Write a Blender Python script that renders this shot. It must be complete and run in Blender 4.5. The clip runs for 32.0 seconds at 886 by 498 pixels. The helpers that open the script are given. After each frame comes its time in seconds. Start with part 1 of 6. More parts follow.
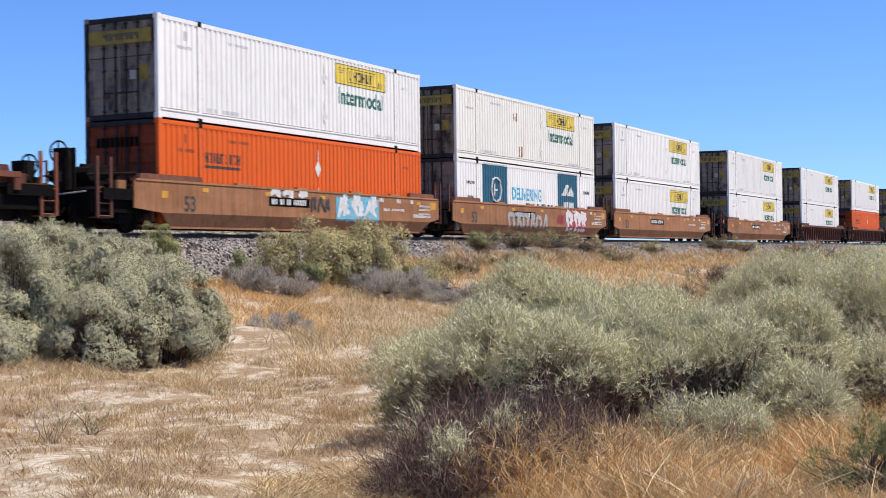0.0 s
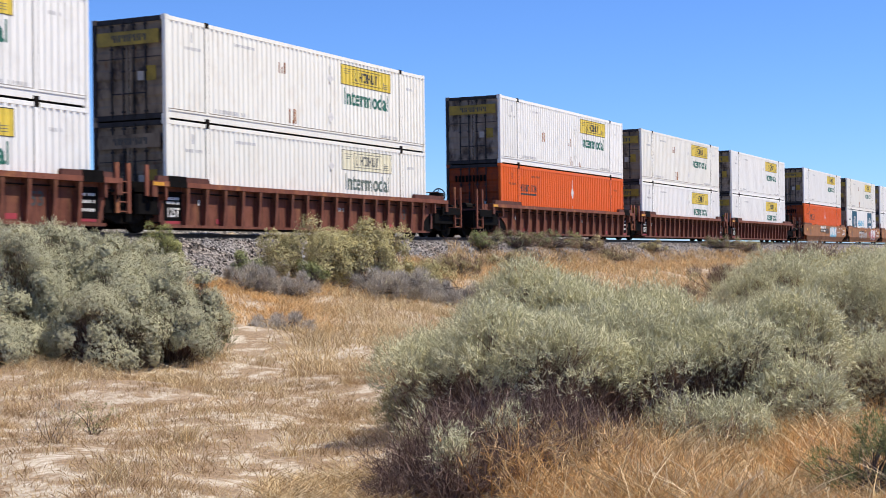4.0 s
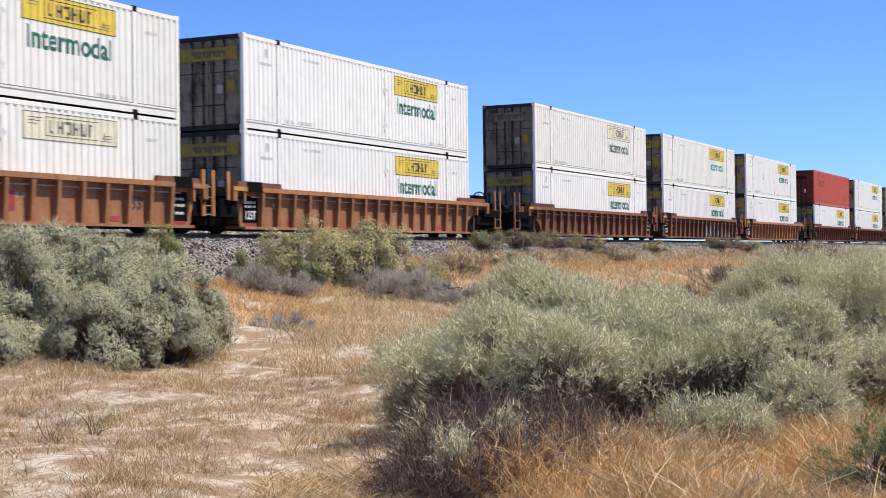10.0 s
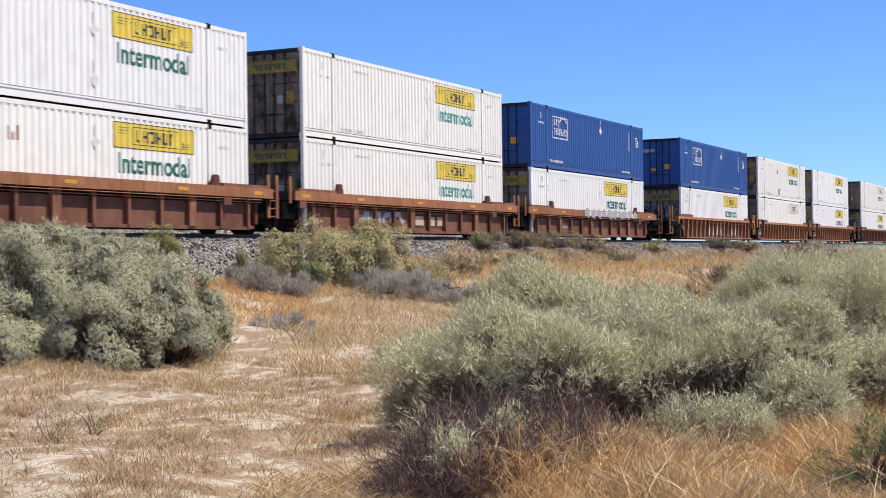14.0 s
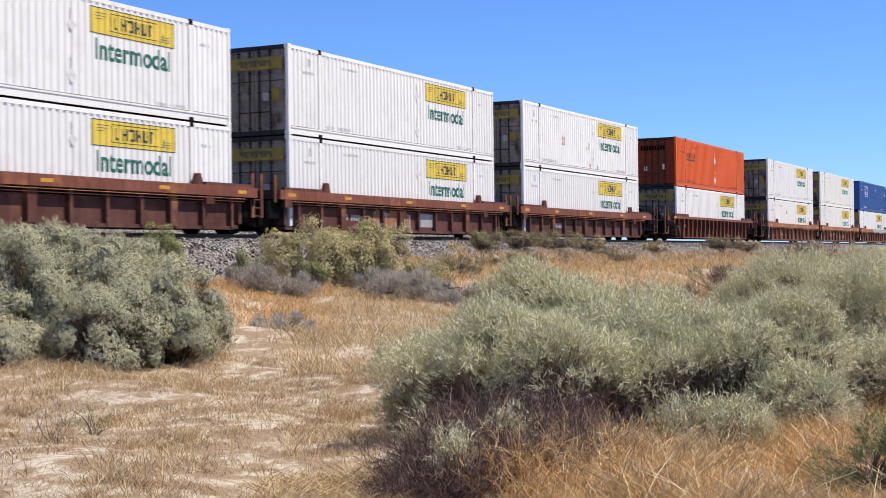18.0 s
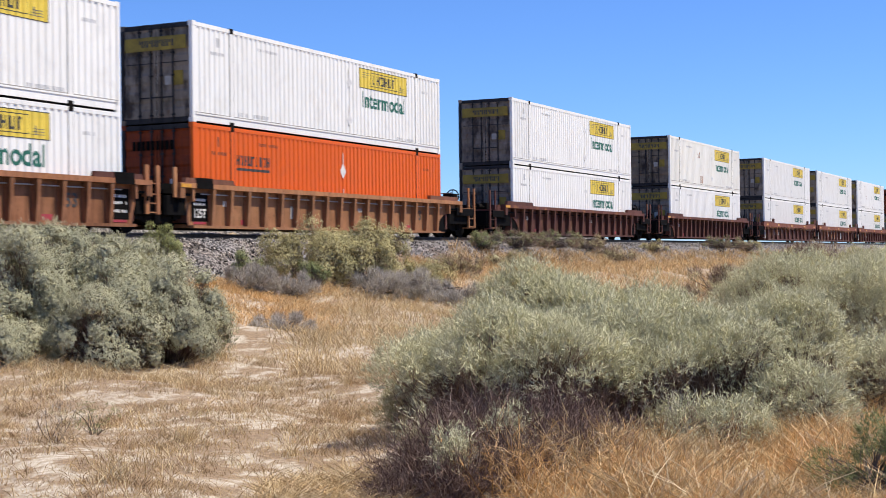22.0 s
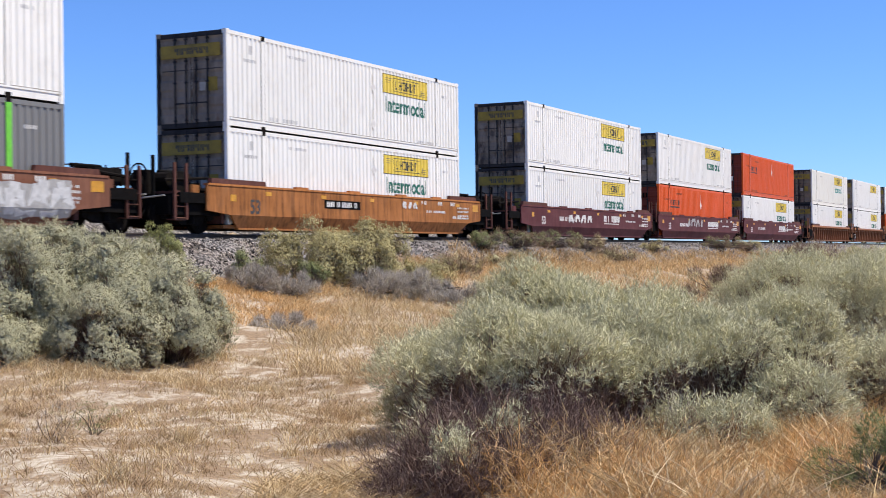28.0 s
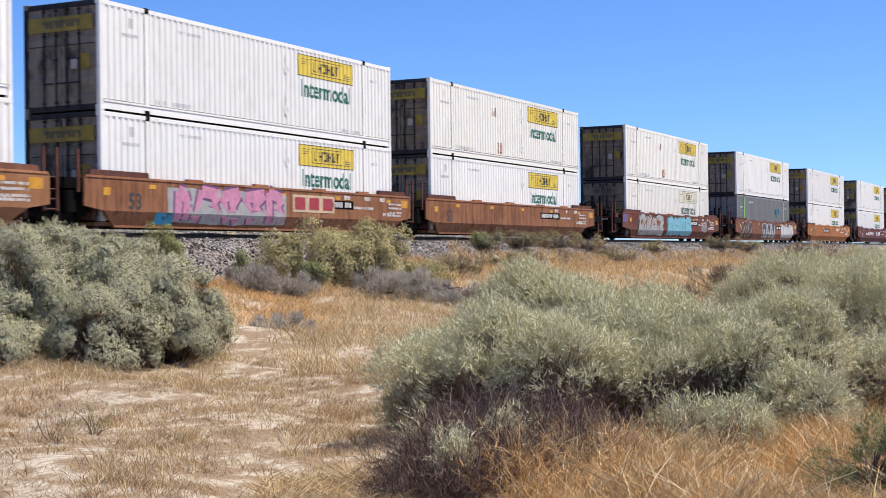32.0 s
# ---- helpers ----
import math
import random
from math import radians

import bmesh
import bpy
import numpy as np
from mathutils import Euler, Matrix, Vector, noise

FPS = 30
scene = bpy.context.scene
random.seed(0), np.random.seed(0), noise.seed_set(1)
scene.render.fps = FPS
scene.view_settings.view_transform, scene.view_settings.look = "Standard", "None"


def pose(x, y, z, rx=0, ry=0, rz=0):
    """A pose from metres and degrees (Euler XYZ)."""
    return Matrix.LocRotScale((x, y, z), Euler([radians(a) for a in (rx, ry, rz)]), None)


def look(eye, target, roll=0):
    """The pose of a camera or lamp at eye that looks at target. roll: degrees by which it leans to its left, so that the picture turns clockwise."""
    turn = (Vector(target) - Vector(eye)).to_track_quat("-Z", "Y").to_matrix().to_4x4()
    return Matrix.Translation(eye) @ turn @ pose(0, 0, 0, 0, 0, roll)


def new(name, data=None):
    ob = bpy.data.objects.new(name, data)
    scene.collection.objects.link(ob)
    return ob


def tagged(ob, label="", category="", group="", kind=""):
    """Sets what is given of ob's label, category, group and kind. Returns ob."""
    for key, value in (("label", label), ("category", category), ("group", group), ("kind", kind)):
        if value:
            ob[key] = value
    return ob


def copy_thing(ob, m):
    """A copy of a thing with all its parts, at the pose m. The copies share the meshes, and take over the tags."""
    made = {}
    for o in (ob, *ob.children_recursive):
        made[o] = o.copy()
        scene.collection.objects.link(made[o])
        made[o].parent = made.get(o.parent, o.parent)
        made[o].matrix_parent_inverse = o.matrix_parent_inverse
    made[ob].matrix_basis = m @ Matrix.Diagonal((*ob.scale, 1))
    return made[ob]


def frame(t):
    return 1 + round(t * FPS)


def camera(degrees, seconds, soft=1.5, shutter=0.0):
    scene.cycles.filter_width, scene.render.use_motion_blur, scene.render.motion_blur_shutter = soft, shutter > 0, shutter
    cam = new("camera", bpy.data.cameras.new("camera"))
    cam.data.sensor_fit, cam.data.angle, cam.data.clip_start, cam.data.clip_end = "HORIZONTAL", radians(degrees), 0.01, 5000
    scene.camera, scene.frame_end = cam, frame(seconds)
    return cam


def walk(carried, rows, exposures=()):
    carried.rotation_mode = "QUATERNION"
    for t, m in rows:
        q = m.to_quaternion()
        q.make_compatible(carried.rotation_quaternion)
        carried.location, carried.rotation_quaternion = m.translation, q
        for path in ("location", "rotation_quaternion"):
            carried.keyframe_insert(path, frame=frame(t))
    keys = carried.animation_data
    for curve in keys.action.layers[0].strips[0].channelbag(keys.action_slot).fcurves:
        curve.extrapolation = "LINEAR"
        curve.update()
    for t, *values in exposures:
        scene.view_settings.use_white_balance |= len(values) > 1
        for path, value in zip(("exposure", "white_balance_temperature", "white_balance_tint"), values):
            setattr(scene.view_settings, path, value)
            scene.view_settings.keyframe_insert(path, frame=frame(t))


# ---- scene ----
from math import pi, sin, cos, tan, sqrt

# ---- camera: a tripod that settles by a hair in the first seconds ----
EYE = (0.0, 0.0, -0.747)
YAW, PITCH, ROLL = 63.95, 0.283, -0.736      # degrees; yaw from +y towards +x


def aim(turn):
    return pose(*EYE) @ pose(0, 0, 0, 0, 0, -(YAW + turn)) @ pose(0, 0, 0, 90 + PITCH) @ pose(0, 0, 0, 0, 0, ROLL)


cam = camera(34.73, 32.0, soft=0.8, shutter=0.15)
walk(cam, [(0, aim(0.103)), (1, aim(0.087)), (2, aim(0.064)), (3.5, aim(0.037)), (7, aim(0.007)), (9, aim(0)), (32, aim(0))])

# ---- daylight ----
SUN_UP, SUN_SIDE = 61.0, 28.0                # elevation; degrees from -y towards +x
to_sun = Vector((cos(radians(SUN_UP)) * sin(radians(SUN_SIDE)), -cos(radians(SUN_UP)) * cos(radians(SUN_SIDE)), sin(radians(SUN_UP))))
world = bpy.data.worlds.new("sky")
scene.world = world
world.use_nodes = True
sky = world.node_tree.nodes.new("ShaderNodeTexSky")
sky.sky_type, sky.sun_disc = "NISHITA", False
sky.sun_elevation, sky.sun_rotation = radians(SUN_UP), math.atan2(to_sun.x, to_sun.y)
sky.air_density, sky.dust_density, sky.ozone_density, sky.altitude = 1.0, 0.1, 4.0, 1200
back = world.node_tree.nodes["Background"]
back.inputs["Strength"].default_value = 0.113
clear = world.node_tree.nodes.new("ShaderNodeMix")
clear.data_type, clear.blend_type = "RGBA", "MULTIPLY"
clear.inputs[0].default_value, clear.inputs[7].default_value = 1.0, (0.46, 0.65, 1.0, 1)
world.node_tree.links.new(sky.outputs[0], clear.inputs[6])
world.node_tree.links.new(clear.outputs[2], back.inputs[0])
sun = new("sun", bpy.data.lights.new("sun", "SUN"))
sun.data.energy, sun.data.angle, sun.data.color = 4.15, radians(0.53), (1.0, 0.93, 0.82)
sun.matrix_world = look(to_sun * 60, (0, 0, 0))
scene.view_settings.exposure = 0.585

# ---- materials ----
MATS = {}


def nodes_of(name, rough=0.7, metal=0.0):
    m = bpy.data.materials.new(name)
    m.use_nodes = True
    t = m.node_tree
    b = t.nodes["Principled BSDF"]
    b.inputs["Roughness"].default_value, b.inputs["Metallic"].default_value = rough, metal
    MATS[name] = m
    return m, t, b


def add(t, kind, **values):
    n = t.nodes.new(kind)
    for k, v in values.items():
        n.inputs[k.replace("_", " ")].default_value = v
    return n


def ramp(t, fac, stops):
    r = t.nodes.new("ShaderNodeValToRGB")
    while len(r.color_ramp.elements) < len(stops):
        r.color_ramp.elements.new(0.5)
    for e, (p, c) in zip(r.color_ramp.elements, stops):
        e.position, e.color = p, (*c, 1) if len(c) == 3 else c
    t.links.new(fac, r.inputs[0])
    return r.outputs[0]


def mix(t, fac, a, b, how="MIX"):
    n = t.nodes.new("ShaderNodeMix")
    n.data_type, n.blend_type = "RGBA", how
    for v, s in ((fac, n.inputs[0]), (a, n.inputs[6]), (b, n.inputs[7])):
        if isinstance(v, (int, float)):
            s.default_value = v
        elif isinstance(v, tuple):
            s.default_value = (*v, 1)
        else:
            t.links.new(v, s)
    return n.outputs[2]


def grain(t, scale, detail=4.0, stretch=(1, 1, 1), where="Object"):
    c = t.nodes.new("ShaderNodeTexCoord")
    m = t.nodes.new("ShaderNodeMapping")
    m.inputs["Scale"].default_value = stretch
    n = add(t, "ShaderNodeTexNoise", Scale=scale, Detail=detail, Roughness=0.6)
    t.links.new(c.outputs[where], m.inputs[0])
    t.links.new(m.outputs[0], n.inputs["Vector"])
    return n.outputs[0]


def relief(t, b, height, depth, dist=0.02):
    n = add(t, "ShaderNodeBump", Strength=depth, Distance=dist)
    t.links.new(height, n.inputs["Height"])
    t.links.new(n.outputs[0], b.inputs["Normal"])


def paint(name, base, dirt=(0.16, 0.12, 0.09), wear=0.35, rough=0.55, vary=0.12, rust=None, aged=0.0, runs=1.0):
    """Old paint: soft blotches, streaks that run down, specks, a tone of its own on every piece."""
    m, t, b = nodes_of(name, rough)
    b.inputs["Specular IOR Level"].default_value = 0.22
    info = t.nodes.new("ShaderNodeObjectInfo")
    tone = add(t, "ShaderNodeMapRange", From_Min=0.0, From_Max=1.0, To_Min=1.0 - vary, To_Max=1.0)
    t.links.new(info.outputs["Random"], tone.inputs[0])
    shade = t.nodes.new("ShaderNodeCombineColor")
    for k in range(3):
        t.links.new(tone.outputs[0], shade.inputs[k])
    col = mix(t, 1.0, base, shade.outputs[0], "MULTIPLY")
    if aged:
        bleach = ramp(t, grain(t, 0.55, 5, (1, 1, 2.2)), [(0.4, (0, 0, 0)), (0.62, (aged, aged, aged))])
        col = mix(t, bleach, col, tuple(min(1.0, 1.4 * x + 0.02) for x in base))
    streak = ramp(t, grain(t, 2.6, 6, (3.6, 3.6, 0.30)), [(0.44, (0, 0, 0)), (0.74, (wear * runs,) * 3)])
    col = mix(t, streak, col, dirt)
    spots = ramp(t, grain(t, 1.3, 7), [(0.54, (0, 0, 0)), (0.72, (wear * 0.8,) * 3)])
    col = mix(t, spots, col, rust or dirt)
    specks = ramp(t, grain(t, 11, 5), [(0.60, (0, 0, 0)), (0.72, (wear * 0.6,) * 3)])
    col = mix(t, specks, col, dirt)
    t.links.new(col, b.inputs["Base Color"])
    relief(t, b, grain(t, 9, 3), 0.15, 0.01)
    return m


def door_paint(name, base, soot):
    """Grimy end doors on a base darkened for their shade: broad soot and rust blotches that differ from box to box, a
    little run-off, grey dust.
    """
    m, t, b = nodes_of(name, 0.65)
    b.inputs["Specular IOR Level"].default_value = 0.2
    c = t.nodes.new("ShaderNodeTexCoord")
    info = t.nodes.new("ShaderNodeObjectInfo")
    own = add(t, "ShaderNodeVectorMath")
    own.operation = "MULTIPLY_ADD"
    own.inputs[1].default_value = (37.0, 37.0, 37.0)
    t.links.new(info.outputs["Random"], own.inputs[0])
    t.links.new(c.outputs["Object"], own.inputs[2])

    def blot(scale, detail, stretch):
        g = t.nodes.new("ShaderNodeMapping")
        g.inputs["Scale"].default_value = stretch
        n = add(t, "ShaderNodeTexNoise", Scale=scale, Detail=detail, Roughness=0.62)
        t.links.new(own.outputs[0], g.inputs[0])
        t.links.new(g.outputs[0], n.inputs["Vector"])
        return n.outputs[0]

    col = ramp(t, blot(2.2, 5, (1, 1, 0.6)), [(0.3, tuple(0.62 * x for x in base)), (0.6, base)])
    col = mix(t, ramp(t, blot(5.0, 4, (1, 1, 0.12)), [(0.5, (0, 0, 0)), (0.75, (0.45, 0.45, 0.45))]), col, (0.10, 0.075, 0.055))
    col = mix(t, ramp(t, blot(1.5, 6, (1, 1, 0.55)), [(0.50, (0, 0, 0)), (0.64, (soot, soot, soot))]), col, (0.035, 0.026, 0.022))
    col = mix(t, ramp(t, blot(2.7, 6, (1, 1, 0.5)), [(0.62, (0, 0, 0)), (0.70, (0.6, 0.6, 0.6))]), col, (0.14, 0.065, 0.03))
    t.links.new(col, b.inputs["Base Color"])
    relief(t, b, blot(8, 3, (1, 1, 1)), 0.2, 0.01)
    return m


def plain(name, base, rough=0.6, metal=0.0, vary=0.25, scale=6.0, gloss=0.5):
    m, t, b = nodes_of(name, rough, metal)
    b.inputs["Specular IOR Level"].default_value = gloss
    dark = tuple(c * (1 - vary) for c in base)
    t.links.new(ramp(t, grain(t, scale, 5), [(0.35, dark), (0.65, base)]), b.inputs["Base Color"])
    return m


def leafy(name, a, c, d, rough=0.75, thin_share=0.2):
    """Leaves or stalks, each island with a tone of its own."""
    m, t, b = nodes_of(name, rough)
    g = t.nodes.new("ShaderNodeNewGeometry")
    own = ramp(t, g.outputs["Random Per Island"], [(0.0, a), (0.55, c), (1.0, d)])
    patch = ramp(t, grain(t, 1.6, 3), [(0.35, (0.78, 0.78, 0.78)), (0.7, (1.12, 1.1, 1.05))])
    tint = mix(t, 1.0, own, patch, "MULTIPLY")
    t.links.new(tint, b.inputs["Base Color"])
    thin = t.nodes.new("ShaderNodeBsdfTranslucent")
    t.links.new(tint, thin.inputs["Color"])
    both = add(t, "ShaderNodeMixShader", Fac=thin_share)
    t.links.new(b.outputs[0], both.inputs[1])
    t.links.new(thin.outputs[0], both.inputs[2])
    t.links.new(both.outputs[0], t.nodes["Material Output"].inputs["Surface"])
    b.inputs["Specular IOR Level"].default_value = 0.2
    return m


WHITE = (0.86, 0.845, 0.79)
paint("white_paint", WHITE, (0.50, 0.46, 0.40), 0.30, 0.5, 0.10)
paint("cream_paint", (0.84, 0.82, 0.735), (0.52, 0.46, 0.36), 0.30, 0.55, 0.08, (0.58, 0.47, 0.34))
paint("orange_paint", (0.72, 0.112, 0.008), (0.40, 0.10, 0.03), 0.35, 0.5, 0.06)
paint("scarlet_paint", (0.70, 0.102, 0.011), (0.34, 0.07, 0.03), 0.35, 0.5, 0.06)
paint("red_paint", (0.52, 0.085, 0.045), (0.30, 0.07, 0.05), 0.4, 0.5, 0.06)
paint("blue_paint", (0.026, 0.092, 0.30), (0.05, 0.07, 0.14), 0.35, 0.5, 0.06)
paint("grey_paint", (0.19, 0.19, 0.185), (0.16, 0.15, 0.14), 0.35, 0.5, 0.06)
CAR_TONES = {
    "tan": (0.315, 0.142, 0.062), "brown": (0.19, 0.076, 0.042), "redbrown": (0.165, 0.055, 0.032), "dark": (0.105, 0.038, 0.026),
    "rust": (0.27, 0.112, 0.050), "maroon": (0.105, 0.029, 0.030), "amber": (0.36, 0.135, 0.036),
}
for tone, base in CAR_TONES.items():
    heavy = 0.55 if tone == "maroon" else 0.95
    paint("car_" + tone, base, tuple(c * 0.22 for c in base), heavy, 0.75, 0.28, tuple(0.4 * c + d for c, d in zip(base, (0.17, 0.08, 0.036) if tone != "maroon" else (0.05, 0.02, 0.018))), 0.5, 1.0 if tone in ("rust", "redbrown", "amber") else 0.5)
    paint("sill_" + tone, tuple(c * 1.25 for c in base), tuple(c * 0.35 for c in base), 0.9, 0.75, 0.22, (0.42, 0.18, 0.06), 0.4, 0.7)
# door coats: darker copies of the side paints, holding the doors' shade besides grime
paint("shaded_orange_doors", (0.24, 0.038, 0.006), (0.06, 0.02, 0.012), 0.8, 0.6, 0.1)
paint("shaded_red_doors", (0.16, 0.027, 0.017), (0.05, 0.018, 0.014), 0.8, 0.6, 0.1)
door_paint("shaded_white_doors", (0.27, 0.225, 0.18), 0.9)
door_paint("shaded_cream_doors", (0.225, 0.175, 0.125), 1.0)
plain("pale_grime", (0.43, 0.40, 0.35), 0.8, 0, 0.6, 1.5)
plain("brown_grime", (0.27, 0.22, 0.165), 0.8, 0, 0.6, 1.5)
plain("dark_frame", (0.035, 0.034, 0.038), 0.7, 0, 0.5, 3.0, 0.2)
# darker copy of the sign's yellow, with the door end's shade in it
plain("shaded_yellow", (0.33, 0.23, 0.02), 0.6, 0, 0.5, 2.5)
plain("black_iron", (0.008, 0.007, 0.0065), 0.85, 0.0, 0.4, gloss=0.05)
plain("grimy_steel", (0.015, 0.012, 0.010), 0.85, 0.0, 0.5, gloss=0.05)
plain("rail_steel", (0.09, 0.06, 0.045), 0.6, 0.3, 0.4)
plain("sign_yellow", (0.78, 0.57, 0.065), 0.5, 0, 0.15, 3)
plain("sign_old", (0.80, 0.74, 0.52), 0.6, 0, 0.15, 3)
plain("sign_ink", (0.045, 0.045, 0.04), 0.6)
plain("green_ink", (0.012, 0.135, 0.09), 0.6)
plain("sea_ink", (0.07, 0.29, 0.25), 0.6)
plain("faint_ink", (0.60, 0.59, 0.57), 0.7)
plain("dusk_ink", (0.30, 0.07, 0.02), 0.7)
plain("moss_ink", (0.105, 0.145, 0.12), 0.7)
plain("old_ink", (0.17, 0.165, 0.14), 0.7)
plain("grey_ink", (0.42, 0.42, 0.42), 0.7)
plain("white_ink", (0.72, 0.70, 0.66), 0.6)
plain("teal_panel", (0.012, 0.10, 0.155), 0.5)
plain("sky_ink", (0.06, 0.42, 0.62), 0.6)
plain("lime_paint", (0.18, 0.62, 0.05), 0.5)
plain("amber_mark", (0.66, 0.31, 0.02), 0.5)
plain("cream_ink", (0.62, 0.46, 0.28), 0.6)
plain("lemon_ink", (0.50, 0.42, 0.06), 0.6)
plain("pink_ink", (0.62, 0.25, 0.36), 0.6)
plain("purple_ink", (0.16, 0.07, 0.16), 0.6)
plain("violet_ink", (0.20, 0.12, 0.30), 0.6, 0, 0.7, 9)
plain("lime_ink", (0.18, 0.225, 0.075), 0.6)
plain("slate_ink", (0.018, 0.026, 0.034), 0.6)
plain("frost_ink", (0.30, 0.42, 0.52), 0.6)
plain("cyan_ink", (0.20, 0.45, 0.55), 0.6)
plain("crimson_ink", (0.38, 0.04, 0.05), 0.6)
plain("orange_ink", (0.70, 0.28, 0.04), 0.6)
plain("silver_ink", (0.40, 0.38, 0.35), 0.5)
plain("tie_wood", (0.10, 0.075, 0.06), 0.9)

# ---- mesh building ----


class Shape:
    """Collects vertices and faces of one mesh."""

    def __init__(self):
        self.v, self.f = [], []

    def box(self, x0, x1, y0, y1, z0, z1, cut=0.0):
        n = len(self.v)
        if cut:
            c = cut
            ring = [(x0 + c, y0), (x1 - c, y0), (x1, y0 + c), (x1, y1 - c), (x1 - c, y1), (x0 + c, y1), (x0, y1 - c), (x0, y0 + c)]
            self.v += [(x, y, z0) for x, y in ring] + [(x, y, z1) for x, y in ring]
            self.f += [[n + k, n + (k + 1) % 8, n + 8 + (k + 1) % 8, n + 8 + k] for k in range(8)]
            self.f += [[n + 7 - k for k in range(8)], [n + 8 + k for k in range(8)]]
            return self
        self.v += [(x, y, z) for z in (z0, z1) for x, y in ((x0, y0), (x1, y0), (x1, y1), (x0, y1))]
        self.f += [[n + i for i in q] for q in ((0, 1, 5, 4), (1, 2, 6, 5), (2, 3, 7, 6), (3, 0, 4, 7), (3, 2, 1, 0), (4, 5, 6, 7))]
        return self

    def sheet(self, outline, near, far):
        """A plate of the (x, z) outline, counter-clockwise as seen from -y. near, far: y at each corner or everywhere."""
        n, k = len(self.v), len(outline)
        near = near if isinstance(near, (list, tuple)) else [near] * k
        far = far if isinstance(far, (list, tuple)) else [far] * k
        self.v += [(x, y, z) for (x, z), y in zip(outline, near)] + [(x, y, z) for (x, z), y in zip(outline, far)]
        self.f += [[n + i for i in range(k)], [n + k + i for i in reversed(range(k))]]
        self.f += [[n + i, n + k + i, n + k + (i + 1) % k, n + (i + 1) % k] for i in range(k)]
        return self

    def bar(self, a, b, r, sides=6, r2=None):
        a, b = Vector(a), Vector(b)
        w = (b - a).normalized()
        u = w.orthogonal().normalized()
        s = w.cross(u)
        n = len(self.v)
        for p, q in ((a, r), (b, r if r2 is None else r2)):
            self.v += [tuple(p + (u * cos(2 * pi * k / sides) + s * sin(2 * pi * k / sides)) * q) for k in range(sides)]
        self.f += [[n + k, n + (k + 1) % sides, n + sides + (k + 1) % sides, n + sides + k] for k in range(sides)]
        self.f += [[n + k for k in reversed(range(sides))], [n + sides + k for k in range(sides)]]
        return self

    def wave(self, x0, x1, y, z0, z1, pitch, depth, axis="x"):
        """A corrugated sheet, crests at y, valleys depth behind; along x or along y (then y is the x of the crest)."""
        count = max(1, round((x1 - x0) / pitch))
        p = (x1 - x0) / count
        cols = []
        for k in range(count):
            a = x0 + k * p
            cols += [(a, 0), (a + p * 0.42, 0), (a + p * 0.56, depth), (a + p * 0.86, depth)]
        cols.append((x1, 0))
        n = len(self.v)
        for a, d in cols:
            for z in (z0, z1):
                self.v.append((a, y + d, z) if axis == "x" else (y + d, -a, z))
        self.f += [[n + 2 * k, n + 2 * k + 2, n + 2 * k + 3, n + 2 * k + 1] for k in range(len(cols) - 1)]
        return self

    def mesh(self, name):
        me = bpy.data.meshes.new(name)
        me.from_pydata(self.v, [], self.f)
        me.update()
        return me


def part(name, shape, material, parent=None, label="", at=None, smooth=False):
    me = shape.mesh(name) if isinstance(shape, Shape) else shape
    if not me.materials:
        me.materials.append(MATS[material])
    if smooth:
        me.shade_smooth()
    ob = new(name, me)
    if parent is not None:
        ob.parent = parent
    if at is not None:
        ob.location = at
    if label:
        ob["label"] = label
    if name in ("graffiti", "plate_writing", "sign_writing", "sign_emblem", "stencil", "car_stencil", "mark_writing", "door_mark", "name_mark", "reflector_strip"):
        ob["kind"] = "stuff"
    return ob


def letters(body, size, material, wide=1.0, span=0.0, bold=0.022):
    """Raised letters in the x-z plane that face -y, the middle of the line at the origin; span: the line's length."""
    cu = bpy.data.curves.new("letters", "FONT")
    cu.body, cu.size, cu.align_x, cu.align_y, cu.offset, cu.resolution_u = body, size, "CENTER", "CENTER", size * bold, 4
    ob = new("letters", cu)
    me = bpy.data.meshes.new_from_object(ob.evaluated_get(bpy.context.evaluated_depsgraph_get()))
    bpy.data.objects.remove(ob)
    if span:
        xs = [v.co.x for v in me.vertices]
        wide = span / (max(xs) - min(xs))
    me.transform(Matrix.Diagonal((wide, 1, 1, 1)))
    me.transform(Matrix.Rotation(pi / 2, 4, "X"))
    me.materials.clear()
    me.materials.append(MATS[material])
    return me


def thing(name, label, category, group="", at=(0, 0, 0)):
    ob = new(name)
    ob.empty_display_size = 0.3
    ob.location = at
    return tagged(ob, label, category, group)


# ---- containers: length along x, doors at -x, the side with the writing towards -y ----
LEN, WID, HIG = 16.154, 2.591, 2.896
HX, HY = LEN / 2, WID / 2
POST_X = 6.096
LETTERS_GREEN = letters("Intermodal", 0.78, "green_ink", span=3.2)
LETTERS_SEA = letters("Intermodal", 0.78, "sea_ink", span=3.2)
LETTERS_PALE = letters("Intermodal", 0.78, "moss_ink", span=3.2)
LETTERS_53 = letters("53", 0.5, "white_ink")
LETTERS_53_BIG = letters("53", 0.6, "sign_ink")
HALT_FILL = [letters(c, 0.92, "lime_ink", 0.95, bold=0.05) for c in "HALT"]
HALT_EDGE = [letters(c, 0.92, "frost_ink", 0.95, bold=0.10) for c in "HALT"]
LETTERS_125 = letters("125T", 0.36, "white_ink", 0.8)
LETTERS_53_DARK = letters("53", 0.5, "sign_ink")
FACE = -HY
SPANS = ((-HX + 0.13, -POST_X - 0.09), (-POST_X + 0.09, POST_X - 0.09), (POST_X + 0.09, HX - 0.13))
FOLDS = []                            # (x, depth) all along the corrugated side
